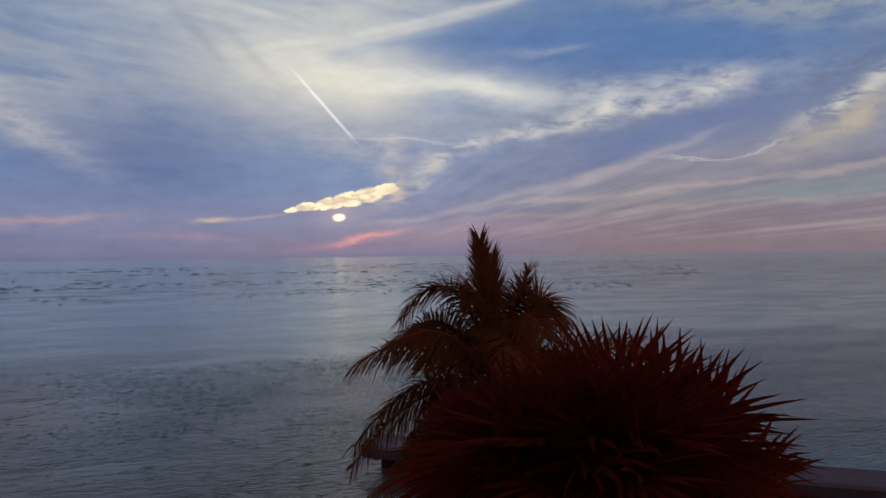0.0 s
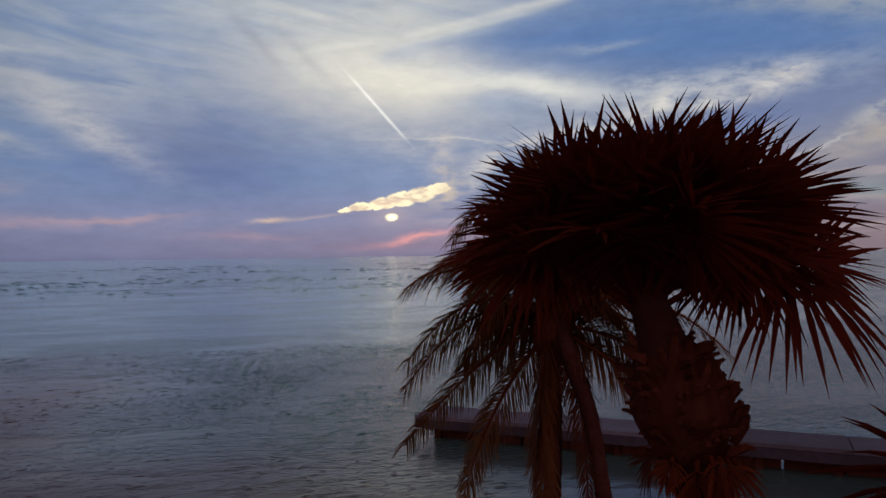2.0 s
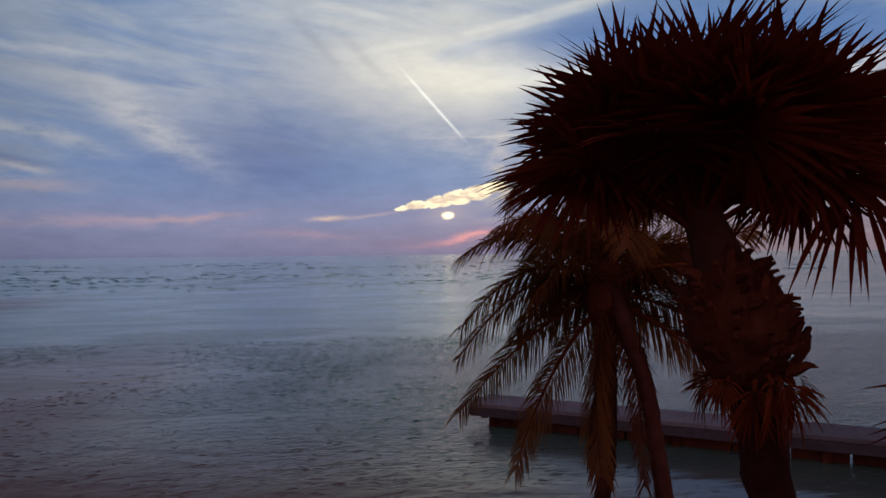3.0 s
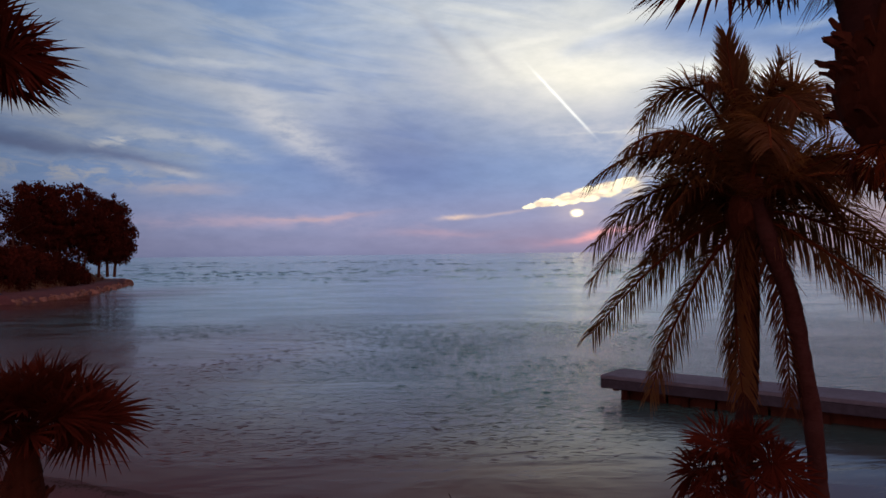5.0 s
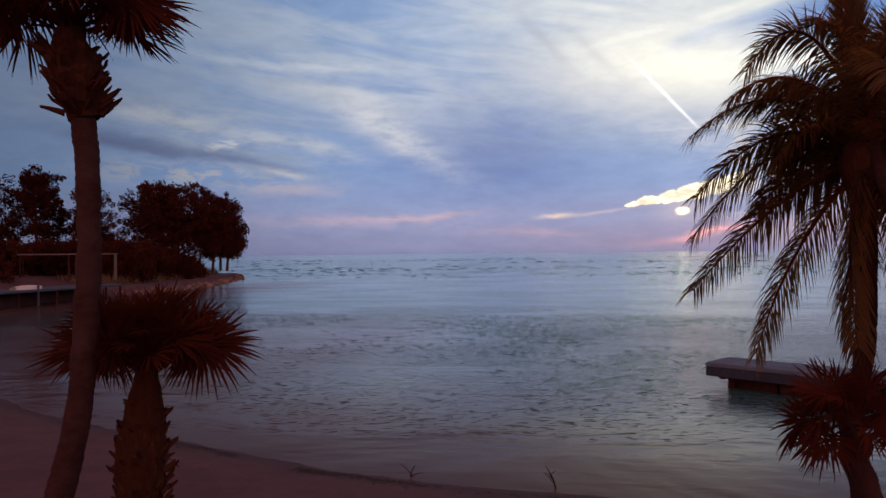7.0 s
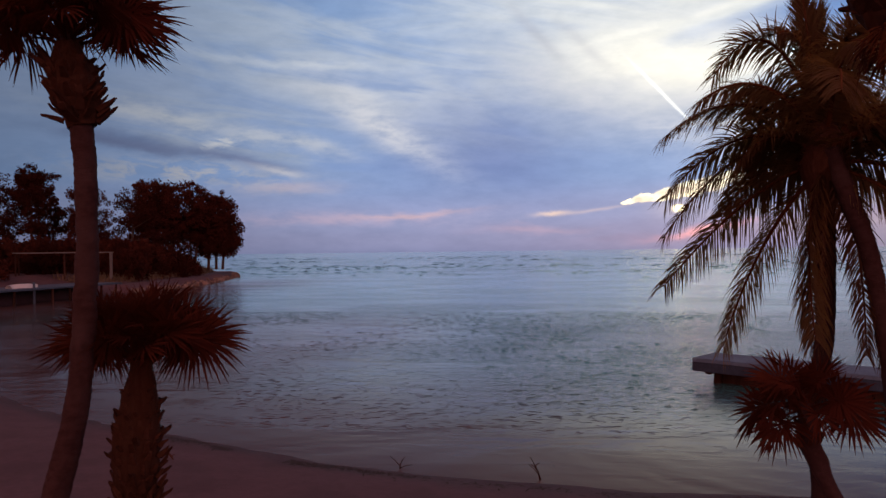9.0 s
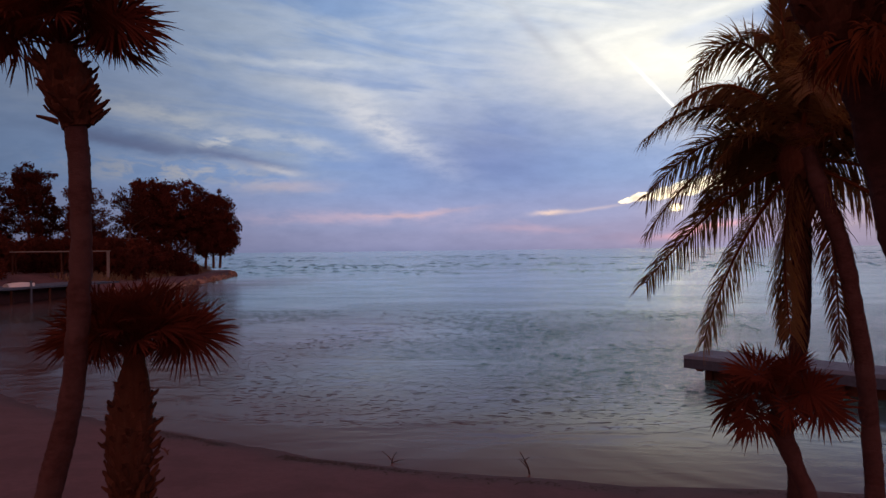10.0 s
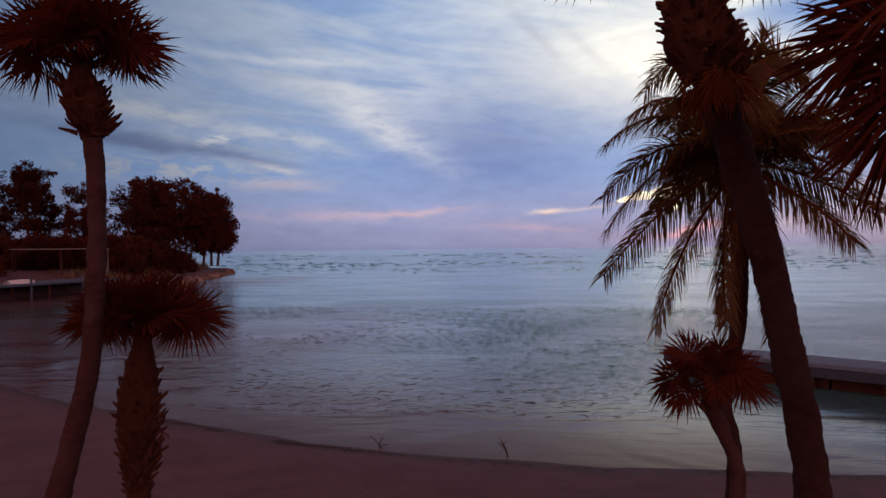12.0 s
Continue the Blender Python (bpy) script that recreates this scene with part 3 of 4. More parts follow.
def boots_on(palm, a, b, seed, rows, per_row, radius, length, width, tilt=(35, 60)):
    """Rows of old leaf bases, wound round the trunk from a up to b."""
    rng = random.Random(seed)
    kinds = [finish(boot_mesh(seed + k, length * rng.uniform(0.8, 1.2), width), "leaf_base", BOOT) for k in range(4)]
    a, b = Vector(a), Vector(b)
    for i in range(rows):
        f = i / max(rows - 1, 1)
        c = a.lerp(b, f)
        r = radius[0] + (radius[1] - radius[0]) * f if len(radius) == 2 else radius[0] * (1 - f) ** 2 + 2 * radius[1] * f * (1 - f) + radius[2] * f * f
        for k in range(per_row):
            az = 360 / per_row * (k + 0.5 * (i % 2)) + rng.uniform(-10, 10)
            at = c + Vector((math.cos(radians(az)), math.sin(radians(az)), 0)) * r * 0.9 + Vector((0, 0, rng.uniform(-0.03, 0.03)))
            part("leaf_base", rng.choice(kinds), None, palm, m=frond_pose(at, az, rng.uniform(*tilt), rng.uniform(-20, 20), rng.uniform(0.8, 1.25)))


# ---------------------------------------------------------------- shore, ground and sea
def shore_y(x):
    """The beach's waterline near the palms."""
    if x < -30:
        return 33.85 - 0.79 * (x + 30)
    if x < 3:
        return 17.35 + 0.16 * (3 - x) + 0.0095 * (3 - x) ** 2 + 0.15 * math.sin(x * 0.45)
    return 17.35 + 0.05 * (x - 3) + 0.15 * math.sin(x * 0.45)


def spit_x(y):
    """The cove's far bank, which runs out to a point."""
    if y < 100:
        return -60 - 2.0 * math.sin((y - 70) * 0.09)
    return -59.5 - 17 * ((y - 100) / 75) ** 1.7


def height_at(x, y):
    near = shore_y(x) - y
    bank = spit_x(y) - x if y < 176 else -abs(x + 78) - (y - 176) * 3
    if y > 160 and bank > 0:
        bank = min(bank, (178 - y) * 0.9)
    if bank > 0:
        h2 = 1.25 * min(1, bank / 1.2) + 1.6 * min(1, max(0, bank - 5) / 7)
    else:
        h2 = max(bank * 0.4, -3)
    if near > 0:
        h1 = 0.95 * (1 - math.exp(-near / 5.5)) + 0.02 * math.sin(x * 1.3) * min(1, near)
    else:
        h1 = max(near * 0.10, -3)
    return max(h1, h2) + 0.03 * noise.noise(Vector((x * 0.4, y * 0.4, 0)))


def graded(lo, hi, fine_lo, fine_hi, step, grow=1.18):
    vals = list(np.arange(fine_lo, fine_hi + step / 2, step))
    s, v = step, fine_hi
    while v < hi:
        s *= grow
        v += s
        vals.append(min(v, hi))
    s, v = step, fine_lo
    while v > lo:
        s *= grow
        v -= s
        vals.insert(0, max(v, lo))
    return vals


def sheet(name, xs, ys, z, mat):
    verts = [(x, y, z(x, y)) for y in ys for x in xs]
    w = len(xs)
    faces = [(j * w + i, j * w + i + 1, (j + 1) * w + i + 1, (j + 1) * w + i) for j in range(len(ys) - 1) for i in range(w - 1)]
    me = bpy.data.meshes.new(name)
    me.from_pydata(verts, [], faces)
    for p in me.polygons:
        p.use_smooth = True
    me.materials.append(mat)
    return new(name, me)


tagged(sheet("ground", graded(-4600, 4600, -95, 35, 0.9), graded(-4600, 4600, -6, 182, 0.9), height_at, SAND),
       "damp brown beach sand sloping into the sea", "ground", kind="structure")
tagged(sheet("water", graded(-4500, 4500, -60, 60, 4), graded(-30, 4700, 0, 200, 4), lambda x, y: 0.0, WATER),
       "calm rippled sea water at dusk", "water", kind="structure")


# ---------------------------------------------------------------- palms on the beach
def collar_mesh(a, b, radii, seed):
    pts = spline([a, Vector(a).lerp(Vector(b), 0.5), b], 12)
    rr = [v.x for v in spline([Vector((r, 0, 0)) for r in radii], 12)]
    bm = bmesh.new()
    tube(bm, pts, rr, 16)
    for v in bm.verts:
        v.co += Vector((noise.noise(v.co * 9), noise.noise(v.co * 9 + Vector((5, 0, 0))), noise.noise(v.co * 7))) * 0.035
    return bm


def ground_z(x, y):
    return height_at(x, y) - 0.06


def leaning_sabal():
    path = [(2.76, 4.38, 7.88), (2.88, 4.32, 7.42), (3.06, 4.37, 6.88), (3.39, 4.70, 6.11), (3.72, 4.98, 5.03), (4.14, 5.50, 3.50), (4.60, 6.0, ground_z(4.60, 6.0))]
    palm = thing("sabal_palm", "tall leaning sabal palm with dense fan crown, shaggy neck", "palm tree", path[-1])
    base = Vector(path[-1])
    rel = [Vector(p) - base for p in path]
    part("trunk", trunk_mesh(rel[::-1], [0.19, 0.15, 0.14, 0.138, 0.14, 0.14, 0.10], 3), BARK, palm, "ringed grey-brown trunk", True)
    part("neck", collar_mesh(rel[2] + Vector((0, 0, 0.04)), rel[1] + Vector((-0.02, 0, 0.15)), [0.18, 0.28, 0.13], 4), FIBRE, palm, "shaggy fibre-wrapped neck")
    boots_on(palm, rel[2] + Vector((0, 0, 0.10)), rel[1] + Vector((0, 0, 0.06)), 5, 9, 13, (0.24, 0.31, 0.13), 0.12, 0.055, (15, 70))
    crown_of_fans(palm, rel[0] - Vector((0, 0, 0.06)), 11, 40, 0.74, 0.57, 30, 88, floor=lambda az: 30 if 110 < az < 200 else 46 if 200 <= az < 300 else 34,
                  short=lambda az: 0.86 if 30 < az < 130 else 1.08 if 190 < az < 300 else 1.0,
                  extra=[(-10, 34, 80, 1.18), (-18, 16, 76, 1.16), (-5, 48, -75, 1.14), (-42, 26, 60, 0.85), (-15, 60, 70, 1.12), (5, 22, -66, 0.95), (158, 32, -80, 1.0), (150, 50, 70, 1.05), (240, 60, 20, 1.22), (215, 56, -30, 1.18), (265, 58, 30, 1.2), (180, 62, 40, 1.15)])
    # dry leaves that hang against the neck
    rng = random.Random(8)
    for i in range(16):
        az = i * 137.5
        dry = fan_leaf(70 + i, az, rng.uniform(-55, -10), rng.uniform(-40, 40), 0.10, rng.uniform(0.15, 0.25), 20, 80, 0.5, 0.5)
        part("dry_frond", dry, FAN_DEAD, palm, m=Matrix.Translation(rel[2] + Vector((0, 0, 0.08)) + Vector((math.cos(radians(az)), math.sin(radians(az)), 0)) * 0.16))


def tall_sabal():
    path = [(-4.06, 7.1, 8.05), (-4.02, 7.1, 7.5), (-3.88, 7.1, 6.9), (-3.85, 7.1, 5.8), (-3.90, 7.1, 4.85), (-4.01, 7.1, 4.0), (-4.40, 7.1, 2.6), (-4.92, 7.1, ground_z(-4.92, 7.1))]
    palm = thing("sabal_palm", "tall slender sabal palm with curved trunk, small fan crown", "palm tree", path[-1])
    base = Vector(path[-1])
    rel = [Vector(p) - base for p in path]
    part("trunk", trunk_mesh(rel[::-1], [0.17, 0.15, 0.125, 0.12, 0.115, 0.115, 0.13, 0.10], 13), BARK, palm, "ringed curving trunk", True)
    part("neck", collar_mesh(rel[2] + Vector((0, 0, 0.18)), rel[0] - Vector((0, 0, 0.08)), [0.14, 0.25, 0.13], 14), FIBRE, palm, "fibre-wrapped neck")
    boots_on(palm, rel[2] + Vector((0, 0, 0.25)), rel[0] - Vector((0, 0, 0.30)), 15, 7, 9, (0.18, 0.28, 0.20), 0.17, 0.09, (25, 65))
    boots_on(palm, rel[2] + Vector((0, 0, 0.25)), rel[2] + Vector((0, 0, 0.42)), 19, 2, 5, (0.20, 0.22), 0.19, 0.05, (15, 45))
    crown_of_fans(palm, rel[0], 21, 34, 0.70, 0.56, 24, 88, extra=[(-8, 20, 75, 1.08), (175, 18, -75, 1.08), (200, 26, 70, 0.95), (-30, 26, -70, 0.95), (5, 40, 70, 1.05), (170, 40, 70, 1.05)])


def short_sabal():
    x, y = -3.80, 7.95
    path = [(x + 0.06, y, 4.48), (x + 0.03, y, 4.0), (x - 0.03, y, 3.4), (x - 0.02, y, 2.3), (x, y, ground_z(x, y))]
    palm = thing("sabal_palm", "short stout sabal palm with leaf bases covering its trunk", "palm tree", path[-1])
    base = Vector(path[-1])
    rel = [Vector(p) - base for p in path]
    part("trunk", trunk_mesh(rel[::-1], [0.17, 0.16, 0.27, 0.20, 0.12], 23), FIBRE, palm, "shaggy trunk", True)
    boots_on(palm, rel[3] + Vector((0, 0, 0.05)), rel[1] + Vector((0, 0, 0.05)), 25, 15, 11, (0.15, 0.40, 0.12), 0.13, 0.08, (25, 65))
    crown_of_fans(palm, rel[0], 27, 32, 0.68, 0.54, 24, 88, floor=lambda az: 36 if 225 < az < 345 else 24, extra=[(18, 46, 75, 1.08), (6, 27, 80, 1.08), (195, 38, -75, 1.08), (185, 24, 70, 1.0)])


def small_sabal():
    path = [(4.10, 9.4, 3.85), (4.12, 9.4, 3.35), (4.30, 9.4, 2.9), (4.46, 9.4, 2.4), (4.42, 9.4, 1.7), (4.36, 9.4, ground_z(4.36, 9.4))]
    palm = thing("sabal_palm", "small young sabal palm with a crooked thin trunk", "palm tree", path[-1])
    base = Vector(path[-1])
    rel = [Vector(p) - base for p in path]
    part("trunk", trunk_mesh(rel[::-1], [0.13, 0.11, 0.105, 0.10, 0.13, 0.08], 33), BARK, palm, "crooked thin trunk", True)
    boots_on(palm, rel[1] - Vector((0, 0, 0.05)), rel[0], 35, 4, 7, (0.11, 0.09), 0.15, 0.06, (30, 70))
    crown_of_fans(palm, rel[0] - Vector((0, 0, 0.10)), 37, 22, 0.42, 0.42, 6, 88, segments=32, extra=[(172, 4, 75, 1.1), (180, -18, -60, 0.9)])


def coconut_palm():
    heart = Vector((4.98, 11.2, 7.25))
    palm = thing("coconut_palm", "coconut palm with arching feather fronds and hanging dry fronds", "palm tree", (4.84, 11.35, ground_z(4.84, 11.35)))
    base = palm.location.copy()
    rel = [p - base for p in (heart, Vector((5.0, 11.3, 6.3)), Vector((4.96, 11.25, 4.4)), Vector((4.74, 11.3, 3.1)), Vector((4.88, 11.3, 2.2)), base)]
    part("trunk", trunk_mesh(rel[::-1], [0.16, 0.12, 0.115, 0.13, 0.15, 0.13], 43, 0.08), BARK, palm, "straight ringed trunk", True)
    part("neck", collar_mesh(rel[1] + Vector((0, 0, 0.1)), rel[0] + Vector((0, 0, 0.25)), [0.20, 0.36, 0.16], 44), FIBRE, palm, "fibre-wrapped neck")
    # bearing (degrees ccw from +x), bend point out and up, tip out and up, droop of leaflets
    green = [(160, 0.63, 2.6, 1.5, 1.15, 0.35), (155, 1.15, 1.3, 2.35, 0.35, 0.4), (165, 1.0, 1.15, 2.2, -0.45, 0.5), (152, 1.0, 0.96, 2.40, -1.0, 0.55),
             (158, 0.85, 0.0, 2.30, -1.80, 0.6), (160, 0.95, -0.97, 1.45, -2.75, 0.6), (200, 0.5, -0.7, 0.55, -2.5, 0.6),
             (110, 0.06, 1.3, 0.15, 2.38, 0.10), (150, 0.15, 1.2, 0.40, 2.15, 0.15), (60, 0.10, 1.3, 0.35, 2.1, 0.15), (300, 0.15, 1.2, 0.5, 1.9, 0.15), (200, 0.25, 1.9, 0.75, 1.6, 0.35), (-20, 0.25, 2.6, 0.75, 1.0, 0.35),
             (-30, 0.5, 2.2, 1.05, 1.0, 0.4), (-18, 1.0, 0.6, 2.1, 0.75, 0.35), (-25, 0.7, 0.19, 2.0, -0.8, 0.5), (-20, 1.05, -0.45, 1.65, -1.25, 0.55),
             (255, 0.7, 1.5, 1.6, 0.5, 0.45), (285, 0.6, 1.9, 1.3, 1.0, 0.4), (70, 0.8, 1.6, 1.8, 0.6, 0.45), (105, 0.9, 1.3, 2.0, 0.1, 0.5),
             (130, 0.9, 1.7, 1.9, 0.7, 0.4), (40, 0.9, 1.4, 1.9, 0.2, 0.45), (165, 0.8, 1.5, 1.7, 0.75, 0.45), (190, 0.7, 0.8, 1.3, 0.0, 0.5), (-10, 0.8, 1.0, 1.5, 0.2, 0.5), (150, 0.7, 0.4, 1.4, -0.6, 0.55), (320, 0.7, 0.9, 1.2, -0.1, 0.5)]
    dry = [(215, 0.40, -0.3, 0.50, -2.5, 0.6), (265, 0.35, -0.3, 0.45, -2.6, 0.6), (315, 0.5, -0.3, 0.60, -2.7, 0.6), (345, 0.5, -0.3, 0.65, -2.8, 0.6)]
    for i, (az, bx, bz, tx, tz, hang) in enumerate(green + dry):
        a, b = Soup(), Soup()
        withered = i >= len(green)
        feather_leaf(a, b, 500 + i, (bx, bz), (tx, tz), 124, 0.50 if withered else 0.50 if tz > 2 else 0.68, hang * 1.35, random.Random(i).uniform(-0.2, 0.2),
                     (0.55 if i % 2 else -0.55) * random.Random(i + 90).uniform(0.5, 1.3), 1.3 if tz > 2 else 0.0)
        m = frond_pose(rel[0] - Vector((0, 0, 0.1 if tz > 0 else 0.35)), az, 0, random.Random(i + 50).uniform(-8, 8))
        stalk = part("frond", a, FEATHER_DEAD if withered else STALK, palm, "dry hanging frond" if withered else "", m=m)
        part("blade", b, FEATHER_DEAD if withered else FEATHER, stalk)


def curved_palm():
    path = [(4.98, 10.95, 7.1), (5.15, 10.85, 6.4), (5.39, 10.8, 5.65), (5.54, 10.8, 4.77), (5.67, 10.8, 3.88), (5.80, 10.85, 2.2), (5.82, 10.9, ground_z(5.82, 10.9))]
    palm = thing("coconut_palm", "coconut palm with a bowed bare trunk", "palm tree", path[-1])
    base = Vector(path[-1])
    rel = [Vector(p) - base for p in path]
    part("trunk", trunk_mesh(rel[::-1], [0.17, 0.135, 0.125, 0.125, 0.125, 0.13, 0.10], 53, 0.08), BARK, palm, "bowed ringed trunk", True)
    for i, (az, bx, bz, tx, tz) in enumerate([(75, 0.8, 1.5, 2.0, 0.9), (30, 1.2, 1.2, 2.4, 0.0), (-30, 1.2, 0.8, 2.4, -0.5), (120, 0.9, 1.4, 1.9, 1.0), (5, 1.3, 0.3, 2.4, -1.0)]):
        a, b = Soup(), Soup()
        feather_leaf(a, b, 700 + i, (bx, bz), (tx, tz), 76, 0.7, 0.55, 0.1)
        stalk = part("frond", a, STALK, palm, m=frond_pose(rel[0], az, 0, 0))
        part("blade", b, FEATHER, stalk)


def side_sabal():
    path = [(4.42, 2.95, 6.85), (4.44, 2.95, 6.3), (4.6, 3.0, 4.5), (4.75, 3.1, 2.6), (4.8, 3.1, ground_z(4.8, 3.1))]
    palm = thing("sabal_palm", "sabal palm with drooping dark fan leaves", "palm tree", path[-1])
    base = Vector(path[-1])
    rel = [Vector(p) - base for p in path]
    part("trunk", trunk_mesh(rel[::-1], [0.20, 0.16, 0.15, 0.15, 0.11], 63), BARK, palm, "ringed trunk", True)
    boots_on(palm, rel[1] - Vector((0, 0, 0.3)), rel[0] - Vector((0, 0, 0.1)), 65, 5, 9, (0.18, 0.30, 0.14), 0.18, 0.09)
    crown_of_fans(palm, rel[0], 67, 30, 0.62, 0.62, -25, 82, extra=[(175, 8, 20, 1.0), (160, -6, -20, 1.0), (195, -12, 10, 1.0)])


leaning_sabal()
side_sabal()
tall_sabal()
short_sabal()
small_sabal()
coconut_palm()
curved_palm()


# low waves that rise over the shoal far out, and short ripples in the cove
def ridge(bm, rng, x, y, length, h, front, back, n, slant=0.06):
    rows = []
    for i in range(n):
        f = i / (n - 1)
        cx, cy = x + (f - 0.5) * length, y + rng.uniform(-0.2, 0.2) * front + (f - 0.5) * length * slant
        k = h * math.sin(math.pi * f) ** 0.7 * rng.uniform(0.7, 1.1) if 0 < f < 1 else 0.0
        rows.append([vert(bm, p) for p in ((cx, cy - front, -0.02), (cx, cy - front * 0.32, k * 0.55 - 0.012), (cx, cy, k - 0.012), (cx, cy + back, -0.02))])
    for a, b in zip(rows, rows[1:]):
        for k in range(3):
            face(bm, (a[k], b[k], b[k + 1], a[k + 1]))


def waves():
    rng = random.Random(404)
    bm = Soup()
    for _ in range(1300):
        y = rng.choice((190, 215, 260, 260, 330, 420, 560, 700)) + rng.gauss(0, 16)
        x = rng.uniform(-0.62, 0.75) * y
        if noise.noise(Vector((x * 0.009, y * 0.02, 5))) < -0.12:
            continue
        ridge(bm, rng, x, y, rng.uniform(1.2, 5.0) * (y / 300) ** 0.8, rng.uniform(0.10, 0.36) * (y / 300) ** 0.5, 1.1, 2.2, 6)
    tagged(new("wave", finish(bm, "wave", WATER, True)), "low dark waves rising over the shoal far out", "wave", kind="stuff")
    bm = Soup()
    for _ in range(7500):
        y = rng.uniform(23, 68)
        x = rng.uniform(-0.42, 0.30) * y
        calm = noise.noise(Vector((x * 0.10, y * 0.07, 2))) + 0.5 * noise.noise(Vector((x * 0.35, y * 0.2, 7)))
        if calm < -0.40 + 0.6 * rng.random() or y < shore_y(x) + 2 or -0.6 < (x - 7) * 0.6 + (y - 32.4) * 0.8 < 3 and x > 6:
            continue
        size = rng.uniform(0.3, 1.0) ** 1.4 * (0.65 + y / 120)
        ridge(bm, rng, x, y, size * rng.uniform(0.4, 0.9), 0.007 + size * rng.uniform(0.013, 0.034), 0.17 * size, 0.34 * size, 6, rng.uniform(-0.25, 0.3))
    tagged(new("ripple", finish(bm, "ripple", WATER, True)), "short dark ripples on the calm cove water", "ripple", kind="stuff")


waves()


# ---------------------------------------------------------------- jetty
def jetty():
    length, width, top = 34.0, 2.2, 1.02
    dock = thing("jetty", "low grey concrete jetty on squat piles over the water", "jetty", (7.0, 32.4, 0))
    dock.rotation_euler = (0, 0, math.atan2(-0.6, 0.8))
    n = 6
    for i in range(n):
        bm = bmesh.new()
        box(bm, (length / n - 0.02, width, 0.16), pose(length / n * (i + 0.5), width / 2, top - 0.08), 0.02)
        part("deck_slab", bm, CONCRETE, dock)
    # side beams in the darker copy of the deck's concrete, as painted shade
    for y in (0.10, width - 0.10):
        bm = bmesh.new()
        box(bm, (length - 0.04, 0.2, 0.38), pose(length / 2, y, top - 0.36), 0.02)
        part("edge_beam", bm, SHADED, dock, "grey concrete edge beam with painted shade")
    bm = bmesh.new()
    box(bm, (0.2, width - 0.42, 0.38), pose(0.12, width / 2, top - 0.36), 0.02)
    part("end_beam", bm, SHADED, dock, "grey concrete end beam with painted shade")
    for y in (0.62, width - 0.62):
        for i in range(16):
            bm = bmesh.new()
            box(bm, (1.9, 0.06, 1.6), pose(1.75 + i * 2.0, y, top - 1.15), 0.01)
            part("skirt_panel", bm, TIMBER, dock)
    bm = bmesh.new()
    box(bm, (0.06, width - 1.3, 1.6), pose(0.72, width / 2, top - 1.15), 0.01)
    part("skirt_panel", bm, TIMBER, dock)
    pile = None
    for i in range(13):
        for y in (0.45, width - 0.45):
            if pile is None:
                bm = bmesh.new()
                tube(bm, [Vector((0, 0, -2.5)), Vector((0, 0, -0.05)), Vector((0, 0, 0.1)), Vector((0, 0, top - 0.5))], [0.20, 0.20, 0.17, 0.17], 10)
                pile = finish(bm, "pile", TIMBER, True)
            part("pile", pile, TIMBER, dock, m=pose(0.95 + i * 2.6, y, 0))
        bm = bmesh.new()
        box(bm, (0.28, width - 0.5, 0.30), pose(0.6 + i * 2.6, width / 2, top - 0.52), 0.02)
        part("cross_beam", bm, TIMBER, dock)


jetty()


# ---------------------------------------------------------------- far bank
def leaf_cloud(bm, rng, centre, radius, count, size):
    for _ in range(count):
        d = Vector((rng.gauss(0, 1), rng.gauss(0, 1), rng.gauss(0, 0.8)))
        p = Vector(centre) + d.normalized() * radius * rng.random() ** 0.45
        a = Vector((rng.gauss(0, 1), rng.gauss(0, 1), rng.gauss(0, 1))).normalized() * size * rng.uniform(0.6, 1.4)
        b = a.orthogonal().normalized() * size * rng.uniform(0.3, 0.7)
        face(bm, [vert(bm, q) for q in (p - a, p + b, p + a, p - b)])


